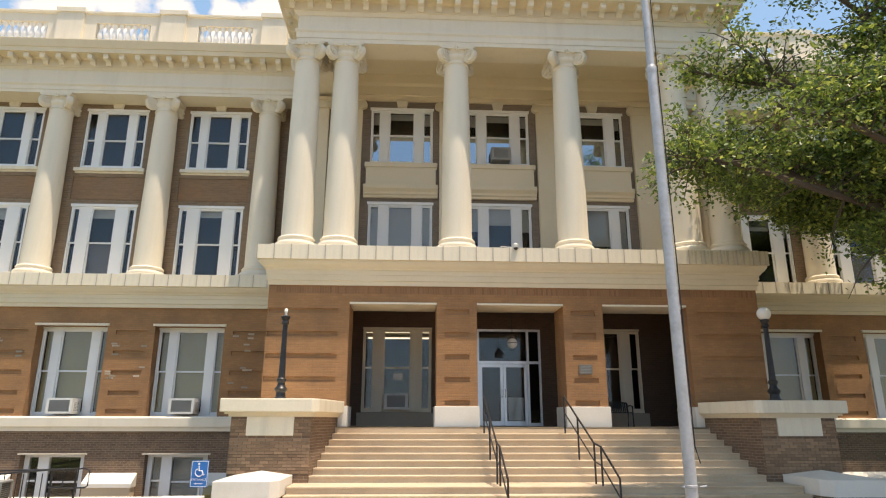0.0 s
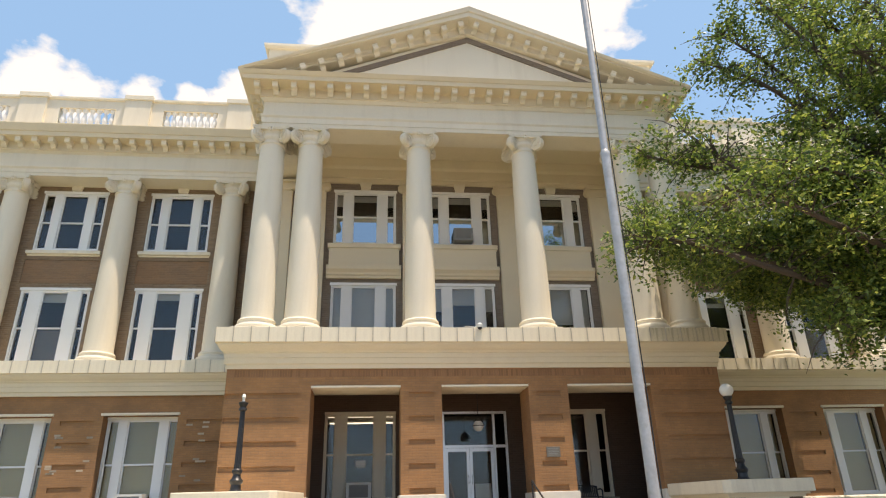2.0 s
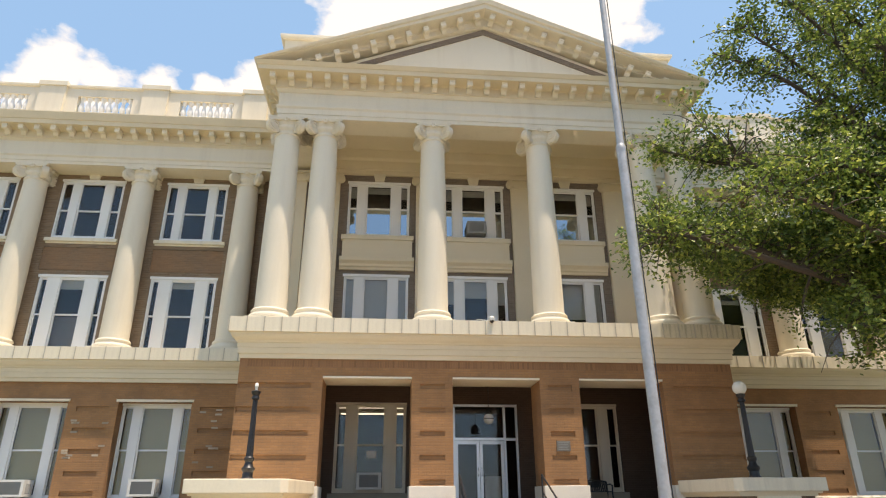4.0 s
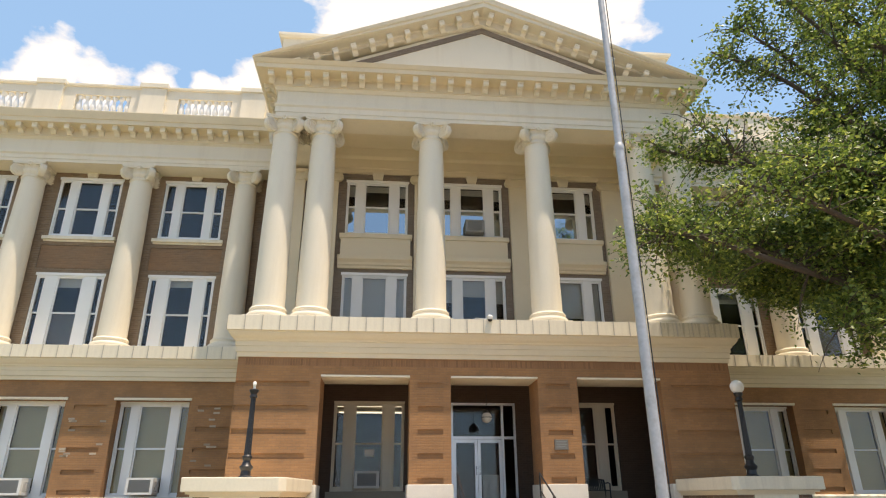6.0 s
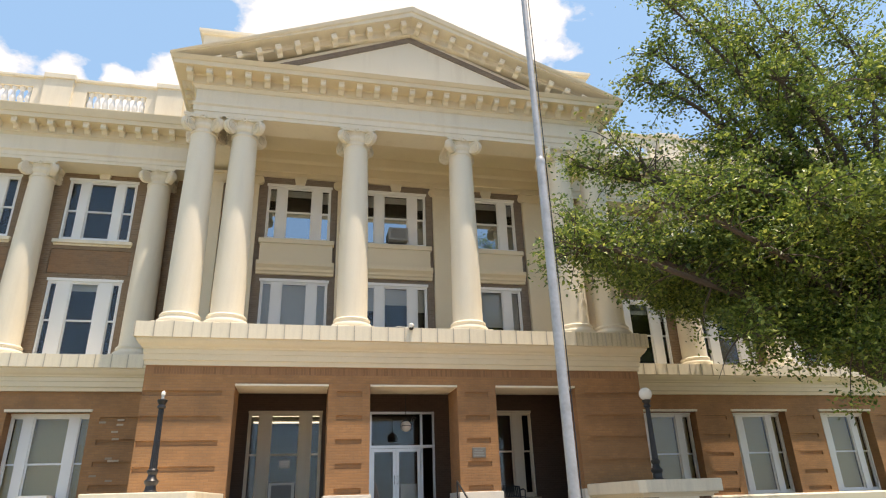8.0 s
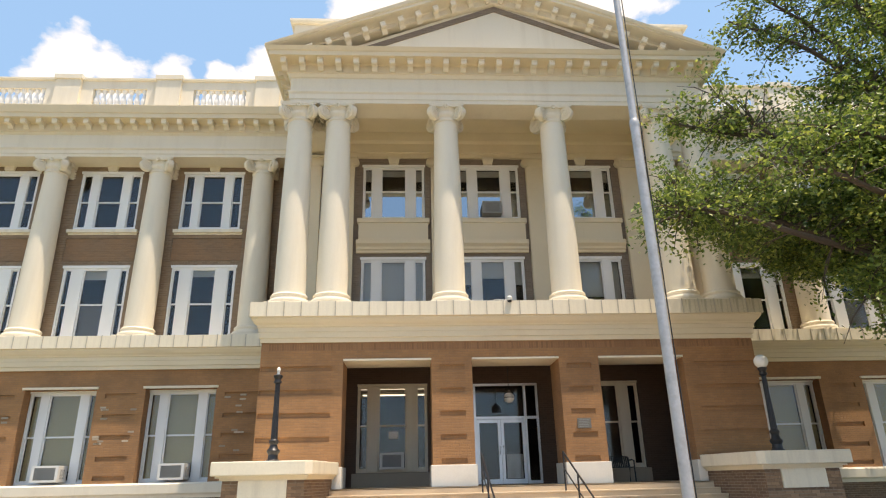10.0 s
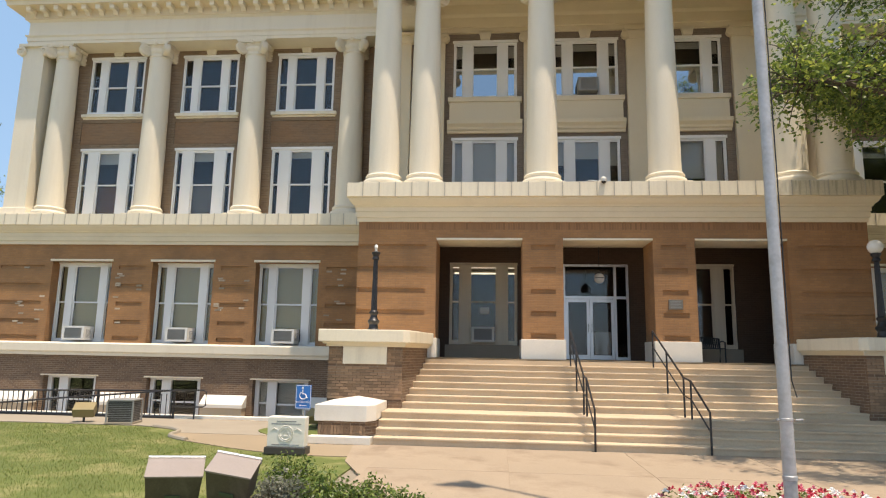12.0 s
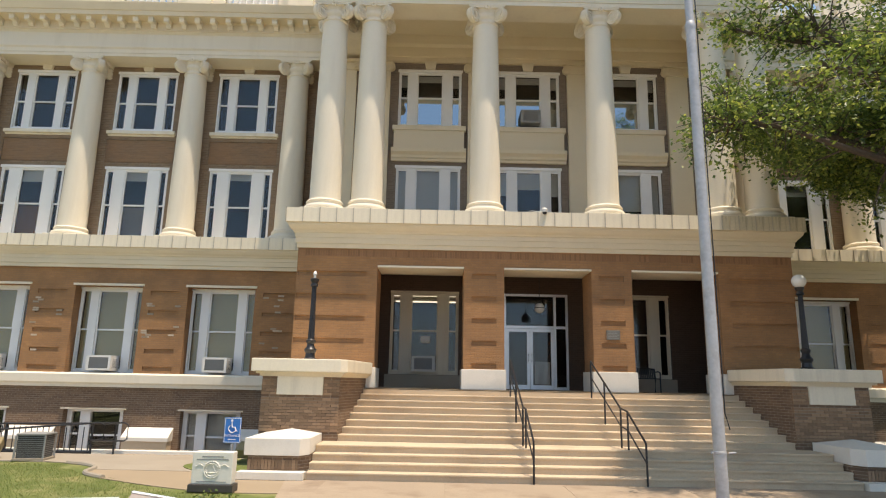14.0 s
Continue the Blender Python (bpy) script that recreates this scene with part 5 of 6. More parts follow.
# a limp flag high on the pole
CLOTH = material("faded_flag_cloth", (0.30, 0.12, 0.12), 0.85, 0.1, 2, 60, 0.1)
bm = B()
rows = []
for i in range(9):
    z, r = 18.1 - 0.19 * i, 0.05 + 0.75 * math.sin(math.pi * min(1, (i + 0.6) / 9)) ** 0.7
    rows.append([bm.verts.new((3.16 - 0.05 - r * k / 8, 7.4 + 0.14 * math.sin(k * 1.4 + 0.35 * i) * k / 8, z - 0.35 * k / 8)) for k in range(9)])
for a, b in zip(rows, rows[1:]):
    for k in range(8):
        bm.faces.new((a[k], a[k + 1], b[k + 1], b[k]))
bmesh.ops.solidify(bm, geom=list(bm.faces), thickness=0.004)
tagged(part("flag", bm, CLOTH, smooth=True), "limp faded cloth flag hanging on the flagpole", "flag")

# ---- garden things ----
DARKSTONE = material("dark_granite", (0.055, 0.048, 0.042), 0.5, 0.2, 3, 60, 0.1)


BRONZE = material("weathered_bronze_enamel", (0.085, 0.070, 0.052), 0.5, 0.25, 2.5, 40, 0.1, stain=(0.17, 0.145, 0.11), stain_amt=0.6, stain_scale=1.6, streak=True)
# lid metal, stained; sunlight on the top is painted in as a paler tone
SUNLIT_METAL = material("sunlit_metal_lid", (0.29, 0.245, 0.22), 0.55, 0.1, 3, 50, 0.05, stain=(0.27, 0.22, 0.18), stain_amt=0.5, stain_scale=2.0)
GREENPLATE = material("green_maker_plate", (0.06, 0.09, 0.05), 0.5, 0.1, 5, 60, 0.0)


def ground_floodlight(x, y, z, tilt, roll, turn, w):
    """A box floodlight aimed at the building: sloping lid towards the street, tapering body, short post."""
    ob = holder("ground_floodlight", pose(x, y, 0), "weathered bronze box floodlight with a sloping lid coloured as sunlit", "floodlight", "ground floodlights")
    m = pose(0, 0, z, tilt, roll, turn)
    bm = B()
    lo = [bm.verts.new(p) for p in ((-w / 2 + 0.03, -0.16, -0.42), (w / 2 - 0.03, -0.16, -0.42), (w / 2 - 0.03, 0.18, -0.42), (-w / 2 + 0.03, 0.18, -0.42))]
    hi = [bm.verts.new(p) for p in ((-w / 2, -0.19, -0.02), (w / 2, -0.19, -0.02), (w / 2, 0.20, -0.02), (-w / 2, 0.20, -0.02))]
    bm.faces.new(lo[::-1]), bm.faces.new(hi)
    for i in range(4):
        bm.faces.new((lo[i], lo[(i + 1) % 4], hi[(i + 1) % 4], hi[i]))
    bmesh.ops.bevel(bm, geom=list(bm.edges), offset=0.010, segments=2, affect="EDGES", profile=0.6)
    bm.transform(m)
    body = part("body", bm, BRONZE, ob)
    bm = box(B(), -w / 2 - 0.008, w / 2 + 0.008, -0.20, 0.19, -0.019, 0.004, 0.004)
    bm.transform(m)
    part("lid", bm, SUNLIT_METAL, ob, "metal lid coloured pale as if sunlit")
    bm = box(B(), -w / 2 - 0.012, w / 2 + 0.012, 0.192, 0.225, -0.06, 0.022, 0.004)
    bm.transform(m)
    part("lens_frame", bm, ALU, ob, "bright metal lens frame")
    bm = box(B(), -0.09, 0.09, -0.186, -0.175, -0.33, -0.28)
    bm.transform(m)
    part("maker_plate", bm, GREENPLATE, body)
    part("post", tube(B(), [(0, 0.03, 0), (0, 0.03, z - 0.30)], 0.035), BLACK_METAL, ob)


ground_floodlight(-4.06, 7.78, 0.56, 24, 2, 24, 0.66)
ground_floodlight(-3.33, 7.82, 0.60, 24, 9, 6, 0.56)

tab = holder("stone_tablet", pose(-4.22, 12.55, 0), "white carved stone tablet with a round emblem on a dark base", "stone tablet")
part("base", box(B(), -0.42, 0.42, -0.14, 0.20, 0.0, 0.14, 0.015), DARKSTONE, tab, "dark stone base")
tablet = part("slab", box(B(), -0.38, 0.38, -0.10, 0.16, 0.14, 0.72, 0.02), LIMESTONE, tab)
bm = B()
for r in (0.15, 0.115):
    pts = [(r * math.cos(2 * math.pi * k / 24), -0.105, 0.40 + r * math.sin(2 * math.pi * k / 24)) for k in range(25)]
    tube(bm, pts, 0.010, 5)
tri = [(0.10 * math.sin(2 * math.pi * k / 3), -0.105, 0.40 + 0.10 * math.cos(2 * math.pi * k / 3)) for k in range(4)]
tube(bm, tri, 0.009, 5)
for s in (-1, 1):
    tube(bm, [(s * 0.17, -0.104, 0.47), (s * 0.24, -0.104, 0.50), (s * 0.31, -0.104, 0.45)], 0.008, 5)
part("emblem", bm, LIMESTONE, tablet)
bm = B()
box(bm, -0.20, 0.20, -0.104, -0.099, 0.625, 0.645)
box(bm, -0.30, 0.30, -0.104, -0.099, 0.575, 0.595)
box(bm, -0.28, 0.28, -0.104, -0.099, 0.18, 0.195)
part("lettering", bm, VENT, tablet)

# accessible-entrance sign
BLUE = material("blue_sign_enamel", (0.02, 0.165, 0.50), 0.4, 0.05, 3, 40, 0.0)
SIGNWHITE = material("white_sign_paint", (0.8, 0.8, 0.8), 0.5, 0.02, 3, 40, 0.0)
sg = holder("accessible_sign", pose(-4.15, 13.25, 0), "blue accessible entrance sign with white symbol on a post", "sign")
part("post", tube(B(), [(0, 0.03, 0), (0, 0.03, 1.25)], 0.025), GALV, sg)
sign_plate = part("plate", box(B(), -0.17, 0.17, 0.0, 0.006, 0.81, 1.31, 0.002), BLUE, sg)
bm = B()
for a, b, c, e in ((-0.16, 0.16, 1.288, 1.298), (-0.16, 0.16, 0.822, 0.832), (-0.16, -0.15, 0.832, 1.288), (0.15, 0.16, 0.832, 1.288)):
    box(bm, a, b, -0.003, -0.001, c, e)
part("border", bm, SIGNWHITE, sign_plate)
bm = B()
pts = [(-0.005 + 0.075 * math.cos(radians(a)), -0.004, 1.09 + 0.075 * math.sin(radians(a))) for a in range(120, 375, 15)]
tube(bm, pts, 0.010, 6)
tube(bm, [(-0.02, -0.004, 1.21), (-0.01, -0.004, 1.12), (0.045, -0.004, 1.12), (0.075, -0.004, 1.04), (0.10, -0.004, 1.05)], 0.013, 6)
bmesh.ops.create_uvsphere(bm, u_segments=12, v_segments=8, radius=0.024, matrix=Matrix.Translation((-0.022, -0.004, 1.245)) @ Matrix.Diagonal((1, 0.15, 1, 1)))
part("symbol", bm, SIGNWHITE, sign_plate)
txt = bpy.data.curves.new("word", "FONT")
txt.body, txt.size, txt.align_x, txt.extrude = "ENTRANCE", 0.058, "CENTER", 0.001
tmp = new("word", txt)
bpy.context.view_layer.update()
me = bpy.data.meshes.new_from_object(tmp.evaluated_get(bpy.context.evaluated_depsgraph_get()))
bpy.data.objects.remove(tmp)
me.materials.clear()
me.materials.append(SIGNWHITE)
wd = new("word", me)
wd.parent = sign_plate
wd.matrix_basis = pose(0, -0.003, 0.935, 90)
bm = box(B(), -0.05, 0.08, -0.003, -0.001, 0.873, 0.887)
v = [bm.verts.new(p) for p in ((-0.09, -0.002, 0.88), (-0.05, -0.002, 0.862), (-0.05, -0.002, 0.898))]
bm.faces.new(v)
part("arrow", bm, SIGNWHITE, sign_plate)

# condenser unit, floodlight, bin box by the basement wall
cu = holder("condenser_unit", pose(-10.12, 16.62, 0, 0, 0, 8) @ Matrix.Scale(0.93, 4), "grey outdoor air-conditioning condenser with slatted sides on a pad", "condenser unit")
part("pad", box(B(), -0.39, 0.39, -0.36, 0.36, 0.0, 0.06, 0.01), PALECRETE, cu)
part("casing", box(B(), -0.33, 0.33, -0.30, 0.30, 0.06, 0.64, 0.02), DARKSTONE, cu)
part("lid", box(B(), -0.37, 0.37, -0.34, 0.34, 0.64, 0.70, 0.02), VENT, cu)
for k in range(11):
    z = 0.09 + 0.05 * k
    part("slat", box(B(), -0.345, 0.345, -0.315, 0.315, z, z + 0.009), VENT, cu)
for sx in (-1, 1):
    for sy in (-1, 1):
        part("corner_post", box(B(), sx * 0.36 - 0.02, sx * 0.36 + 0.02, sy * 0.33 - 0.02, sy * 0.33 + 0.02, 0.06, 0.64), VENT, cu)
TANMETAL = material("tan_enamel", (0.27, 0.21, 0.10), 0.5, 0.1, 3, 40, 0.05)


def floodlight(x, y, turn):
    fl = holder("floodlight", pose(x, y, 0, 0, 0, turn) @ Matrix.Scale(0.78, 4), "tan metal box floodlight tilted on a short post", "floodlight", "floodlights")
    part("post", tube(B(), [(0, 0, 0), (0, 0, 0.22)], 0.04), BLACK_METAL, fl)
    bm = box(B(), -0.34, 0.34, -0.22, 0.22, -0.17, 0.17, 0.03)
    bm.transform(pose(0, 0, 0.42, 32))
    housing = part("housing", bm, TANMETAL, fl)
    bm = box(B(), -0.28, 0.28, 0.222, 0.228, -0.12, 0.12)
    bm.transform(pose(0, 0, 0.42, 32))
    part("lens", bm, GLOBE, housing)


floodlight(-11.25, 16.6, 20)
floodlight(-4.75, 16.6, -10)

def bend_plan(poly):
    """Subdivide a plan line by averaging, to round its corners."""
    pts = [Vector(p) for p in poly]
    for _ in range(2):
        pts = [pts[0]] + [q for a, b in zip(pts, pts[1:]) for q in (a.lerp(b, 0.25), a.lerp(b, 0.75))] + [pts[-1]]
    return [(p.x, p.y) for p in pts]


# ramp edge and its railing
bm = box(B(), -30, -5.4, 17.97, 18.15, -0.66, -0.01, 0.01)
box(bm, -30, -5.4, 18.152, 18.42, -0.66, 0.085, 0.012)
tagged(part("kerb_ramp", bm, LIMESTONE), "white painted concrete kerb of the basement ramp", "kerb", kind="structure")
bm = box(B(), -30, -4.4, 18.15, 26.0, -0.72, -0.60)
box(bm, -5.4, -4.4, 17.95, 18.15, -0.66, -0.02)
tagged(part("floor_ramp", bm, PALECRETE), "concrete floor of the sunken basement ramp", "floor", kind="structure")
fence = holder("ramp_railing", None, "black iron ramp railing with close upright bars", "railing")
FX0, FX1, FY = -19.0, -9.48, 18.03


def rail_z(x):
    return 0.80 + (x - FX1) * 0.020


part("top_rail", tube(B(), [(FX0, FY, rail_z(FX0)), (FX1, FY, rail_z(FX1))], 0.024), BLACK_METAL, fence)
part("bottom_rail", tube(B(), [(FX0, FY, 0.035), (FX1, FY, 0.035)], 0.04), BLACK_METAL, fence)
part("hand_rail", tube(B(), [(FX0, FY - 0.1, 0.0), (-14.9, FY - 0.1, 0.33), (-12.2, FY - 0.1, 0.58), (-9.6, FY - 0.1, 0.80), (-9.22, FY - 0.1, 0.82), (-9.12, FY - 0.1, 0.77), (-9.12, FY - 0.1, 0.42), (-9.2, FY - 0.1, 0.37), (-9.48, FY - 0.1, 0.36)], 0.026), BLACK_METAL, fence)
x, first = FX0, None
while x < FX1 - 0.05:
    if first is None:
        ob = part("bar", tube(B(), [(0, 0, 0.03), (0, 0, 0.70)], 0.014, 6), BLACK_METAL, fence)
        first = ob.data
        ob.location = (x, FY, 0)
    else:
        share("bar", first, pose(x, FY, 0), fence)
    x += 0.16
for x in (-19.0, -16.6, -14.2, -11.85, -9.48):
    part("post", tube(B(), [(x, FY, -0.02), (x, FY, rail_z(x) + 0.03)], 0.03), BLACK_METAL, fence)
part("gate_rail", tube(B(), [(-9.48, FY, 0.80), (-8.62, FY, 0.83), (-8.52, FY, 0.78), (-8.52, FY, 0.40), (-8.6, FY, 0.35), (-9.48, FY, 0.34)], 0.022), BLACK_METAL, fence)
part("post", tube(B(), [(-8.85, FY, -0.02), (-8.85, FY, 0.82)], 0.025), BLACK_METAL, fence)
bm = B()
pts = [(-9.0, 16.15), (-8.4, 15.9), (-8.0, 15.55), (-7.8, 15.1), (-7.8, 14.7), (-7.5, 14.3), (-7.0, 13.95)]
tube(bm, [(x, y, 0.0) for x, y in bend_plan(pts)], 0.06, 8)
tagged(part("kerb_path", bm, PALECRETE), "rounded concrete kerb at the turn of the path", "kerb", kind="structure")


# ---- plants ----
def leaf_material(name, dark, light, yellow):
    m = bpy.data.materials.new(name)
    m.use_nodes = True
    nt = m.node_tree
    b = nt.nodes["Principled BSDF"]
    b.inputs["Roughness"].default_value = 0.42
    geo = nt.nodes.new("ShaderNodeNewGeometry")
    ramp = nt.nodes.new("ShaderNodeValToRGB")
    ramp.color_ramp.elements[0].color, ramp.color_ramp.elements[1].color = (*dark, 1), (*yellow, 1)
    e = ramp.color_ramp.elements.new(0.78)
    e.color = (*light, 1)
    nt.links.new(geo.outputs["Random Per Island"], ramp.inputs["Fac"])
    nt.links.new(ramp.outputs["Color"], b.inputs["Base Color"])
    tr = nt.nodes.new("ShaderNodeBsdfTranslucent")
    through_light = nt.nodes.new("ShaderNodeHueSaturation")
    through_light.inputs["Hue"].default_value, through_light.inputs["Value"].default_value = 0.49, 1.5
    nt.links.new(ramp.outputs["Color"], through_light.inputs["Color"])
    nt.links.new(through_light.outputs["Color"], tr.inputs["Color"])
    mix = nt.nodes.new("ShaderNodeMixShader")
    mix.inputs[0].default_value = 0.36
    out = nt.nodes["Material Output"]
    nt.links.new(b.outputs[0], mix.inputs[1])
    nt.links.new(tr.outputs[0], mix.inputs[2])
    nt.links.new(mix.outputs[0], out.inputs["Surface"])
    return m


LEAF = leaf_material("tree_leaf", (0.035, 0.075, 0.018), (0.17, 0.245, 0.045), (0.42, 0.46, 0.11))
BARK = material("dark_bark", (0.09, 0.07, 0.055), 0.9, 0.3, 3, 25, 0.6)
RNG = np.random.default_rng(7)


def leaves(name, centres, spread, per, size, mat, parent, flat=0.6):
    """Many small folded leaves round the given centres, as one mesh."""
    c = np.repeat(np.asarray(centres, float), per, axis=0)
    n = len(c)
    p = c + RNG.normal(0, 1, (n, 3)) * np.asarray(spread)
    d = RNG.normal(0, 1, (n, 3))
    d[:, 2] = d[:, 2] * flat - 0.25
    d /= np.linalg.norm(d, axis=1, keepdims=True)
    s = np.cross(d, RNG.normal(0, 1, (n, 3)) * np.array([0.5, 0.5, 1.0]))
    s /= np.linalg.norm(s, axis=1, keepdims=True) + 1e-9
    up = np.cross(s, d)
    L = (size * RNG.uniform(0.6, 1.3, n))[:, None]
    w = L * 0.27
    v = np.empty((n, 4, 3))
    v[:, 0] = p
    v[:, 1] = p + d * L * 0.5 + s * w + up * L * 0.06
    v[:, 2] = p + d * L
    v[:, 3] = p + d * L * 0.5 - s * w + up * L * 0.06
    base = np.arange(n)[:, None] * 4
    faces = np.concatenate([base + [0, 1, 2], base + [0, 2, 3]])
    me = bpy.data.meshes.new(name)
    me.from_pydata(v.reshape(-1, 3).tolist(), [], faces.tolist())
    me.materials.append(mat)
    ob = new(name, me)
    if parent is not None:
        ob.parent = parent
    return ob


def bend(pts, n=9):
    """Smooth a few points into a limb line."""
    pts = [Vector(p) for p in pts]
    out = []
    for i in range(len(pts) - 1):
        p0, p1, p2, p3 = pts[max(i - 1, 0)], pts[i], pts[i + 1], pts[min(i + 2, len(pts) - 1)]
        for k in range(n):
            t = k / n
            out.append(0.5 * ((2 * p1) + (p2 - p0) * t + (2 * p0 - 5 * p1 + 4 * p2 - p3) * t * t + (3 * p1 - p0 - 3 * p2 + p3) * t ** 3))
    out.append(pts[-1])
    return out


def tree(base, limbs, trunk_r, label, twigs, per, leaf_size, reach=1.25, thin_x=-99.0):
    tr = holder("tree", None, label, "tree", "trees")
    fork = limbs[0][0]
    bm = B()
    tube(bm, bend([base, ((base[0] + fork[0]) / 2 + 0.1, base[1], fork[2] * 0.5), fork]), trunk_r, 12, trunk_r * 0.75)
    part("trunk", bm, BARK, tr, smooth=True)
    centres = []
    for limb in limbs:
        line = bend(limb)
        bm = tube(B(), line, trunk_r * 0.36, 8, 0.025)
        n = len(line)
        for k in range(twigs):
            t = 0.30 + 0.70 * RNG.random() ** 0.7
            a = line[min(n - 1, int(t * (n - 1)))]
            d = Vector(RNG.normal(0, 1, 3))
            d.z = d.z * 0.75 + 0.15
            d = d.normalized() * (0.35 + reach * RNG.random() * (1.15 - 0.45 * t))
            mid = a + d * 0.55 + Vector((0, 0, 0.08))
            end = a + d + Vector((0, 0, -0.06))
            tube(bm, [a, mid, end], 0.022, 4, 0.006)
            centres.append(end)
            if RNG.random() < 0.55:
                centres.append(mid)
        part("limb", bm, BARK, tr)
    # the outer sprays are thin, the heart of the crown is dense
    centres = [c for c in centres if (c.x > thin_x and c.z < 10.5) or RNG.random() < (0.55 if c.z < 10.5 else 0.72)]
    centres += [c + Vector(RNG.normal(0, 0.22, 3)) for c in centres if c.x > thin_x + 1.3 and c.z < 9.4]
    leaves("crown", [tuple(c) for c in centres], (0.20, 0.20, 0.13), per, leaf_size, LEAF, tr)
    return tr


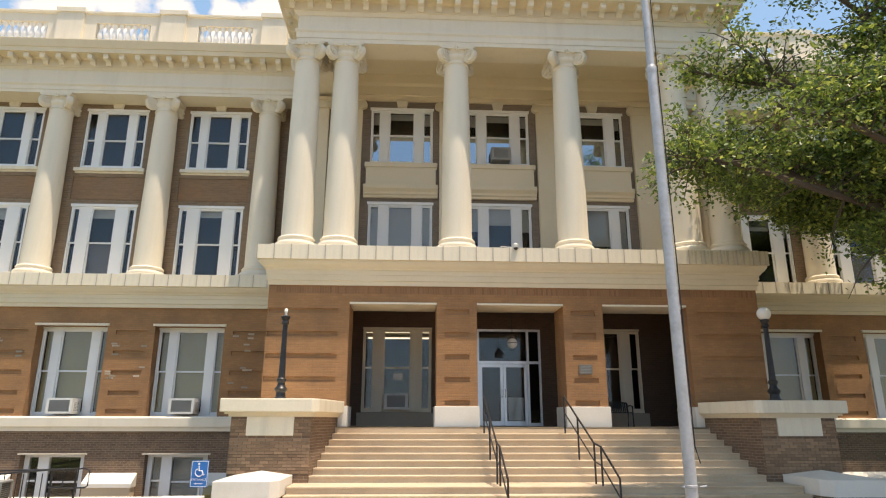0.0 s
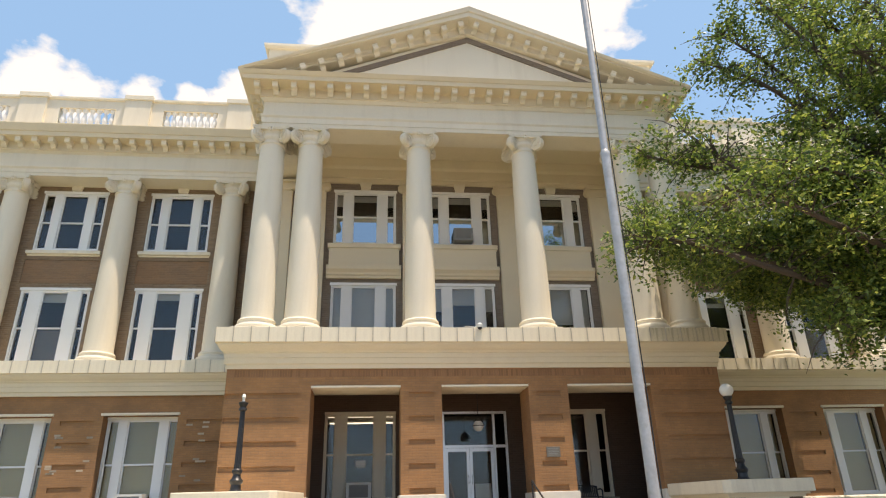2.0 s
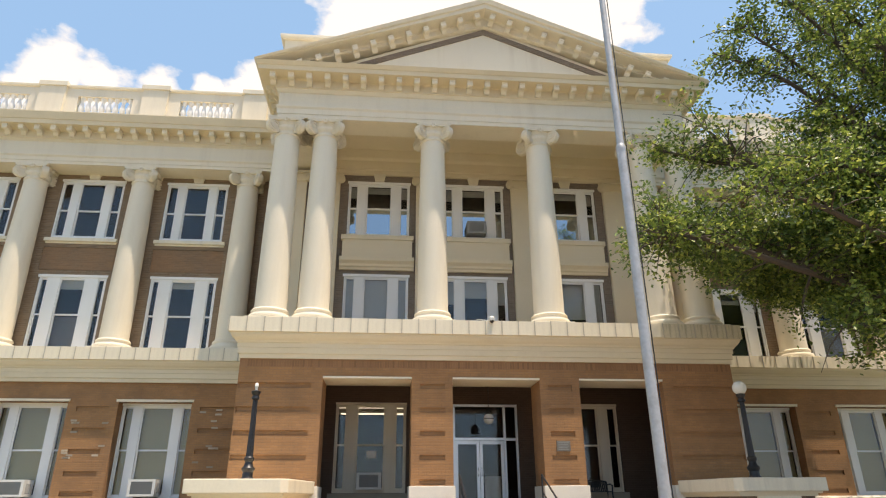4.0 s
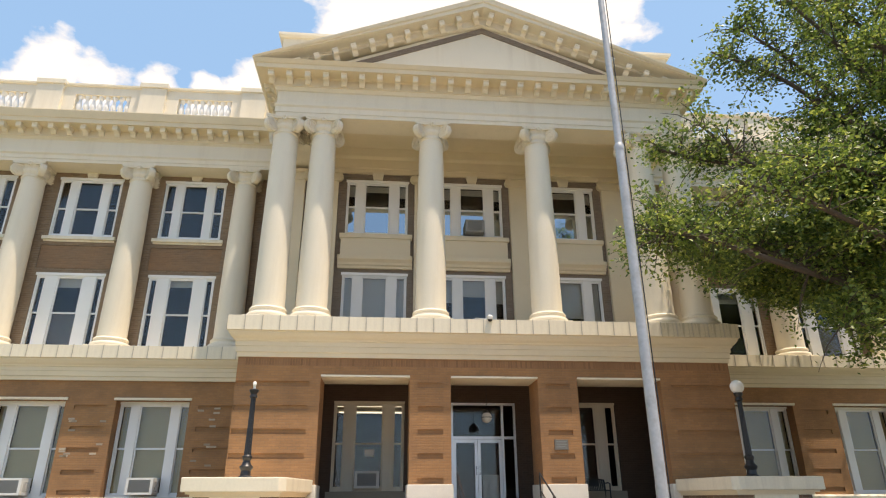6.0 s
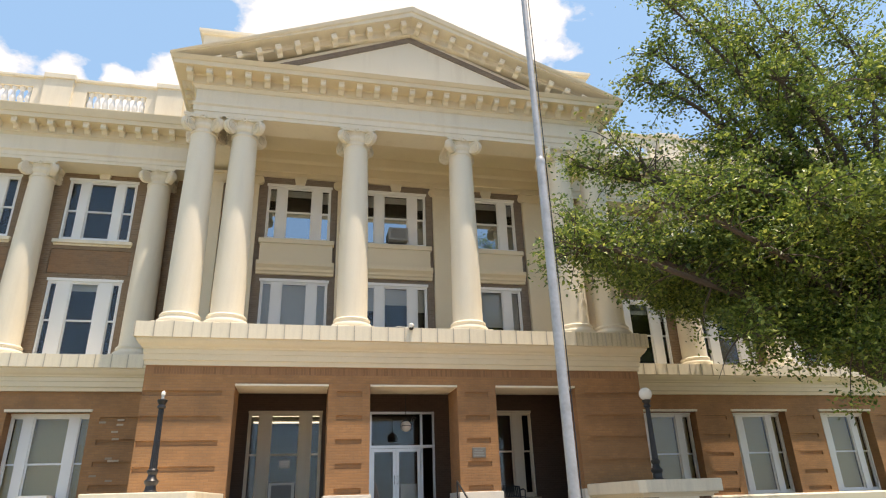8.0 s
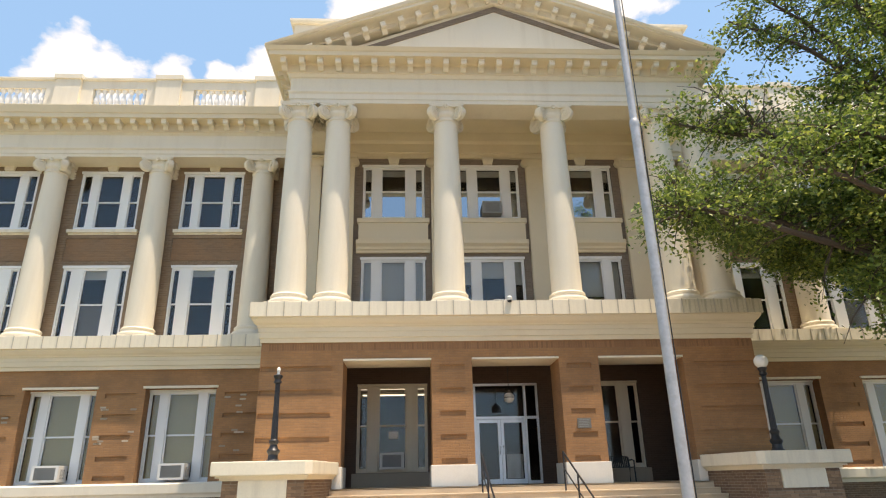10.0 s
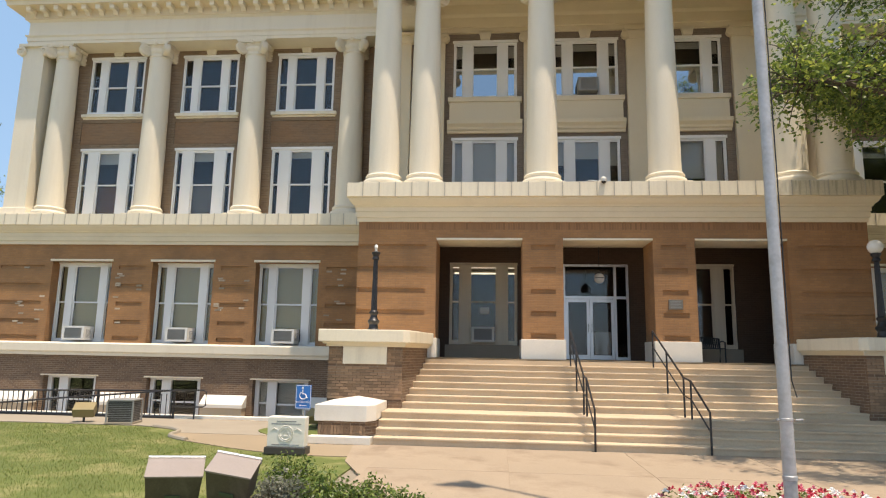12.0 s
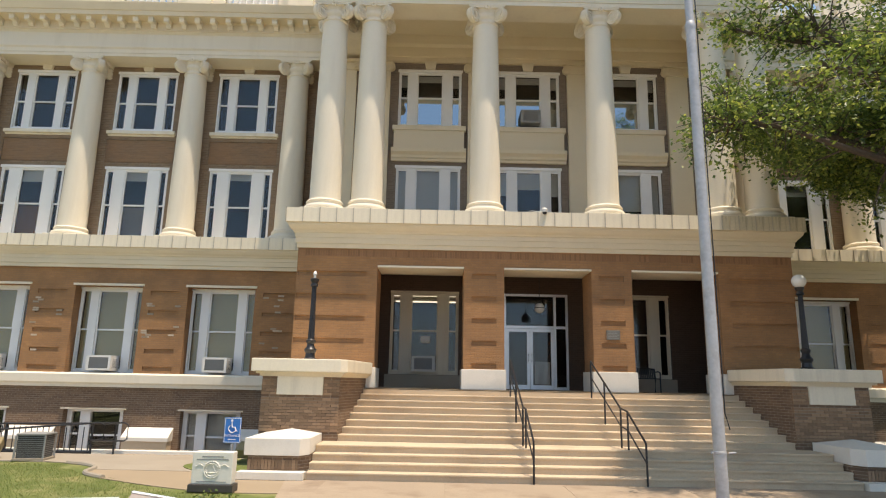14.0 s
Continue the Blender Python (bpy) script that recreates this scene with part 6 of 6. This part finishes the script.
FORK = (15.2, 13.2, 4.3)
BOUGHS = [
    [FORK, (12.2, 13.0, 6.1), (9.0, 12.8, 7.1), (6.8, 12.7, 7.7), (6.0, 12.7, 7.5)],
    [FORK, (12.2, 13.2, 8.0), (9.2, 13.0, 9.6), (7.6, 12.9, 10.9)],
    [FORK, (12.6, 12.6, 5.9), (10.8, 12.4, 5.6), (9.6, 12.3, 5.5)],
    [FORK, (14.0, 13.2, 8.6), (11.6, 13.2, 12.4), (9.3, 13.0, 14.2)],
    [FORK, (14.6, 13.3, 9.5), (12.6, 13.3, 14.5), (10.6, 13.3, 17.5)],
    [FORK, (15.2, 13.5, 9.5), (15.0, 13.6, 14.5), (13.6, 13.6, 18.5)],
    [FORK, (17.2, 13.5, 8.5), (18.6, 13.8, 13.0), (18.0, 13.8, 16.5)],
    [FORK, (13.2, 12.2, 7.6), (10.8, 11.6, 8.8), (9.0, 11.5, 9.2)],
    [FORK, (17.4, 12.6, 6.3), (20.0, 12.2, 7.5)],
    [FORK, (13.4, 14.8, 7.8), (11.2, 16.2, 8.9), (9.9, 16.8, 9.1)],
    [FORK, (13.8, 12.6, 8.6), (12.0, 12.4, 10.3), (10.4, 12.4, 11.4)],
    [FORK, (13.6, 13.6, 6.6), (11.2, 13.9, 7.8), (8.8, 14.0, 8.2), (7.4, 14.0, 8.0)],
    [FORK, (13.8, 12.0, 5.6), (12.6, 11.5, 5.3), (11.6, 11.4, 5.2)],
    [FORK, (14.8, 14.8, 8.4), (13.2, 16.4, 8.6), (12.2, 17.2, 8.6)],
    [FORK, (15.4, 12.4, 8.8), (14.4, 12.0, 12.0), (13.0, 11.9, 14.6)],
    [FORK, (14.2, 12.8, 9.0), (12.0, 12.6, 13.0), (9.6, 12.6, 16.0)],
    [FORK, (15.8, 12.8, 8.0), (16.4, 12.4, 11.0), (15.6, 12.4, 13.5)],
    [FORK, (13.8, 15.8, 7.6), (12.2, 17.0, 8.6), (11.0, 17.2, 8.8)],
    [FORK, (12.8, 15.6, 8.4), (10.4, 16.9, 9.2), (9.2, 17.0, 9.4)],
    [FORK, (13.6, 11.4, 6.6), (11.6, 10.2, 7.4), (9.6, 9.5, 7.6)],
    [FORK, (14.6, 11.2, 6.8), (13.2, 9.6, 7.8), (11.8, 8.8, 8.0)],
    # two near limbs, mostly out of view, added to shade the forecourt
    [FORK, (14.5, 10.5, 7.0), (12.5, 8.7, 9.0), (10.6, 8.0, 9.6)],
    [FORK, (15.5, 10.6, 7.5), (14.5, 8.6, 9.5), (13.0, 7.6, 10.0)],
    [FORK, (13.2, 14.2, 7.0), (11.6, 14.6, 8.3), (10.3, 14.7, 8.6)],
    [FORK, (15.6, 16.0, 8.2), (15.6, 18.6, 10.4), (16.0, 20.0, 10.8)],
    [FORK, (14.2, 16.0, 8.0), (13.2, 18.4, 10.0), (12.4, 19.4, 10.4)],
    [FORK, (14.6, 12.4, 6.6), (13.4, 11.9, 7.6), (12.2, 11.8, 8.2)],
    [FORK, (12.0, 13.6, 6.6), (8.8, 13.7, 7.9), (6.9, 13.6, 8.2), (6.2, 13.4, 7.9)],
    [FORK, (12.4, 15.0, 7.2), (9.8, 15.8, 9.0), (8.4, 15.9, 9.6), (7.5, 15.7, 9.7)],
    [FORK, (12.4, 15.8, 7.4), (10.6, 17.0, 9.0), (9.2, 17.2, 9.8)],
    [FORK, (12.2, 11.8, 6.4), (9.0, 11.0, 7.6), (7.0, 10.7, 8.0)],
    [FORK, (12.8, 13.4, 8.2), (10.0, 13.4, 9.8), (8.0, 13.4, 10.1), (6.7, 13.3, 10.3)],
    [FORK, (13.6, 13.2, 9.0), (10.8, 13.1, 12.2), (8.5, 13.1, 13.3)],
    [FORK, (12.8, 14.6, 7.0), (10.8, 15.2, 8.2), (9.8, 15.2, 8.4)],
    [FORK, (13.0, 16.2, 7.4), (11.4, 17.3, 9.0), (10.2, 17.5, 9.2)],
    [FORK, (13.2, 16.4, 8.0), (11.6, 17.6, 9.4), (10.0, 17.6, 9.6)],
    [FORK, (13.4, 16.2, 7.2), (12.6, 17.4, 8.4), (11.8, 17.6, 8.6)],
    # four unseen upper and eastern limbs, added to block sky light
    [FORK, (17.0, 12.0, 8.0), (18.6, 10.8, 10.0), (20.2, 10.2, 10.8)],
    [FORK, (17.6, 14.6, 8.2), (19.4, 15.6, 10.4), (21.0, 16.0, 11.0)],
    [FORK, (16.4, 11.4, 9.0), (16.8, 9.6, 12.4), (16.2, 9.0, 14.2)],
    [FORK, (16.6, 14.8, 9.6), (17.8, 15.6, 13.4), (17.2, 15.8, 16.4)],
    [FORK, (14.5, 13.0, 10.0), (13.0, 12.6, 13.4), (11.5, 12.6, 15.2)],
    [FORK, (15.0, 14.0, 10.0), (14.0, 14.5, 14.0), (12.5, 14.6, 16.0)],
    [FORK, (14.0, 12.0, 9.5), (12.5, 11.4, 11.5), (11.4, 11.2, 12.2)],
    [FORK, (15.0, 12.5, 9.0), (15.5, 12.0, 13.0), (14.6, 12.0, 16.0)],
    [FORK, (13.5, 13.5, 8.5), (11.8, 13.6, 9.4), (10.6, 13.7, 9.6)],
    [FORK, (15.0, 14.4, 9.0), (13.4, 15.0, 11.4), (12.2, 15.2, 12.4)],
    [FORK, (13.8, 16.4, 8.4), (12.2, 19.0, 9.9), (11.2, 19.7, 10.0)],
    [FORK, (14.2, 17.0, 8.8), (13.2, 19.6, 10.0), (12.6, 20.8, 10.1)],
    [FORK, (15.2, 17.0, 8.8), (14.8, 19.8, 10.0), (14.3, 21.0, 10.1)],
    [FORK, (16.0, 17.0, 8.8), (16.2, 19.8, 10.0), (16.2, 21.0, 10.0)],
    [FORK, (16.6, 16.6, 8.6), (17.8, 19.4, 10.0), (18.4, 20.8, 10.0)],
    [FORK, (14.8, 16.6, 8.2), (13.6, 18.8, 9.5), (13.4, 20.0, 9.6)],
    [FORK, (15.8, 16.8, 8.2), (15.4, 19.0, 9.5), (15.2, 20.2, 9.6)],
    # unseen eastward limbs that widen the crown to darken the east side
    [FORK, (17.4, 15.4, 7.6), (19.6, 17.6, 8.8), (20.8, 18.8, 9.0)],
    [FORK, (18.0, 14.0, 7.2), (20.6, 14.8, 8.2), (22.2, 15.0, 8.4)],
    [FORK, (17.8, 12.0, 7.0), (20.2, 10.6, 8.0), (21.6, 9.8, 8.2)],
    [FORK, (16.6, 10.8, 7.0), (17.8, 8.4, 8.0), (18.6, 7.2, 8.2)],
    [FORK, (17.0, 16.2, 7.4), (18.2, 18.2, 8.4), (18.6, 19.6, 8.6)],
    [FORK, (18.0, 13.2, 9.0), (20.4, 13.0, 11.6), (21.6, 12.8, 12.6)],
]
tree((15.5, 13.3, 0), BOUGHS, 0.34, "large leafy shade tree with spreading limbs beside the steps", 60, 42, 0.12, thin_x=9.3)
tree((-26.5, 25.5, 0), [[(-26.5, 25.5, 4), (-25, 25, 7), (-22.8, 24.4, 9.5)], [(-26.5, 25.5, 4), (-26, 25.2, 9), (-23.2, 24.6, 12.6)], [(-26.5, 25.5, 4), (-24.5, 25, 6), (-22.2, 24.2, 6.2)]], 0.3, "leafy tree past the end of the wing", 50, 30, 0.16)


def shrub(x, y, r, h, label, mat, per=16, size=0.06):
    ob = holder("shrub", pose(x, y, 0), label, "shrub", "bed shrubs")
    bm = B()
    cs = []
    for k in range(46):
        a, q = RNG.uniform(0, 2 * math.pi), r * math.sqrt(RNG.random())
        top = h * (1 - 0.55 * (q / r) ** 2) * RNG.uniform(0.5, 1.08)
        e = (q * math.cos(a), q * math.sin(a), max(0.06, top))
        tube(bm, [(e[0] * 0.3, e[1] * 0.3, 0), (e[0] * 0.8, e[1] * 0.8, e[2] * 0.6), e], 0.006, 4, 0.003)
        cs += [e, (e[0] * 0.9, e[1] * 0.9, e[2] * 0.6)]
    part("stems", bm, BARK, ob)
    leaves("foliage", cs, (0.06, 0.06, 0.05), per, size, mat, ob)
    return ob


LEAF2 = leaf_material("shrub_leaf", (0.05, 0.09, 0.02), (0.13, 0.20, 0.04), (0.24, 0.28, 0.06))
LEAF3 = leaf_material("grey_leaf", (0.10, 0.11, 0.08), (0.20, 0.21, 0.16), (0.28, 0.28, 0.22))
shrub(-2.95, 9.05, 0.45, 0.55, "dark green clipped shrub by the stone markers", LEAF2)
shrub(-2.85, 8.3, 0.42, 0.42, "grey-leaved low shrub in the bed", LEAF3)
shrub(-2.30, 8.35, 0.45, 0.42, "bright green low shrub in the bed", LEAF2)
shrub(-1.75, 8.25, 0.45, 0.44, "bright green low shrub in the bed", LEAF2)
shrub(-1.25, 8.0, 0.38, 0.34, "bright green low shrub in the bed", LEAF2)
bm = B()
slab(bm, rounded([(-3.4, 7.6), (-0.9, 7.5), (-1.0, 8.4), (-2.2, 9.1), (-3.2, 9.5)]), -0.03, 0.009)
SOIL = material("dark_mulch", (0.09, 0.065, 0.045), 0.95, 0.35, 4, 40, 0.8)
tagged(part("planting_bed", bm, SOIL), "dark mulched planting bed at the edge of the lawn", "flower bed", kind="structure")
bm = lathe(B(), [(1.75, -0.02), (1.75, 0.05), (1.6, 0.10), (0.3, 0.14)], 40, 3.3, 7.3)
tagged(part("flower_bed_soil", bm, SOIL), "round mulched bed at the foot of the flagpole", "flower bed", kind="structure")
cs, fl = [], []
for k in range(430):
    a, q = RNG.uniform(0, 2 * math.pi), 1.68 * math.sqrt(RNG.random())
    if q < 0.16:
        continue
    top = 0.14 + 0.36 * (1 - 0.5 * (q / 1.68) ** 3) * RNG.uniform(0.7, 1.1)
    cs += [(3.3 + q * math.cos(a), 7.3 + q * math.sin(a), top * f) for f in (0.5, 0.85)]
    fl.append((3.3 + q * math.cos(a), 7.3 + q * math.sin(a), top + 0.03))
tagged(leaves("flower_foliage", cs, (0.06, 0.06, 0.05), 10, 0.05, LEAF2, None), "green foliage of the bedding flowers", "flowers", kind="stuff")
PETALS = [material("red_petal", (0.55, 0.03, 0.07), 0.6, 0.2, 5, 50, 0.0), material("pink_petal", (0.70, 0.20, 0.28), 0.6, 0.2, 5, 50, 0.0), material("white_petal", (0.82, 0.80, 0.78), 0.6, 0.05, 5, 50, 0.0)]
for pm, lab, pick in ((PETALS[0], "red", (0, 1, 2)), (PETALS[1], "pink", (3, 4)), (PETALS[2], "white", (5, 6))):
    bm = B()
    for i, (x, y, z) in enumerate(fl):
        if i % 7 not in pick:
            continue
        s = RNG.uniform(0.7, 1.2) * (1.25 if lab == "white" else 1.0)
        for j in range(5):
            a = 2 * math.pi * j / 5 + i
            c, d = math.cos(a), math.sin(a)
            quad(bm, (x, y, z), (x + 0.028 * s * c - 0.016 * s * d, y + 0.028 * s * d + 0.016 * s * c, z + 0.015), (x + 0.045 * s * c, y + 0.045 * s * d, z + 0.005), (x + 0.028 * s * c + 0.016 * s * d, y + 0.028 * s * d - 0.016 * s * c, z + 0.015))
            quad(bm, (x, y, z - 0.01), (x + 0.02 * s * c, y + 0.02 * s * d, z + 0.03), (x, y, z + 0.045), (x - 0.012 * s * d, y + 0.012 * s * c, z + 0.03))
    tagged(part("%s_flowers" % lab, bm, pm), "%s bedding flowers round the flagpole" % lab, "flowers", kind="stuff")

# grass blades on the near lawn
GRASSLEAF = leaf_material("grass_blade", (0.085, 0.13, 0.025), (0.17, 0.21, 0.05), (0.34, 0.29, 0.13))
n = 80000
gx, gy = RNG.uniform(-14.5, -2.9, n), RNG.uniform(7.3, 16.25, n)
keep = ~((gx > -8.8) & (gy > 12.5) & (gy > 12.2 - 0.75 * (gx + 4.5))) & ~((gx > -3.6) & (gy > 11.5))
pts = np.stack([gx[keep], gy[keep], np.full(keep.sum(), -0.045)], 1)
h = RNG.uniform(0.03, 0.075, len(pts))
lean = RNG.normal(0, 0.022, (len(pts), 2))
ang = RNG.uniform(0, math.pi, len(pts))
v = np.empty((len(pts), 3, 3))
v[:, 0] = pts + np.stack([np.cos(ang), np.sin(ang), 0 * ang], 1) * 0.006
v[:, 1] = pts - np.stack([np.cos(ang), np.sin(ang), 0 * ang], 1) * 0.006
v[:, 2] = pts + np.stack([lean[:, 0], lean[:, 1], h], 1)
me = bpy.data.meshes.new("grass")
me.from_pydata(v.reshape(-1, 3).tolist(), [], (np.arange(len(pts))[:, None] * 3 + [0, 1, 2]).tolist())
me.materials.append(GRASSLEAF)
tagged(new("grass", me), "short mown grass blades of the lawn", "grass", kind="stuff")

# upright brick course under the podium's cornice
bricks(wall_podium, PL, PR, POD_Y - 0.001, 5.70, 5.91, 0.062, 0.20, mat=BRICK_SOLDIER, proud=0.004)

# pale replacement bricks scattered on the west wing's wall
PALE_BRICK = material("pale_repair_brick", (0.44, 0.36, 0.27), 0.85, 0.15, 3, 50, 0.3, per_object=0.3)
wing_wall = bpy.data.objects["wall_west_ground"]
mesh = None
for k in range(46):
    gap = [(-6.55, -5.6), (-10.65, -9.25), (-14.7, -13.3), (-18.6, -17.35)][k % 4]
    edge = gap[0] + 0.24 * random.random() if random.random() < 0.5 else gap[1] - 0.22 - 0.24 * random.random()
    z = 2.25 + 0.074 * round(random.random() ** 0.7 * 38)
    if mesh is None:
        ob = part("brick", box(B(), 0, 0.205, 0, 0.05, 0, 0.062), PALE_BRICK, wing_wall)
        mesh = ob.data
        ob.location = (edge, WING_Y - 0.005, z)
    else:
        share("brick", mesh, pose(edge, WING_Y - 0.005, z), wing_wall)
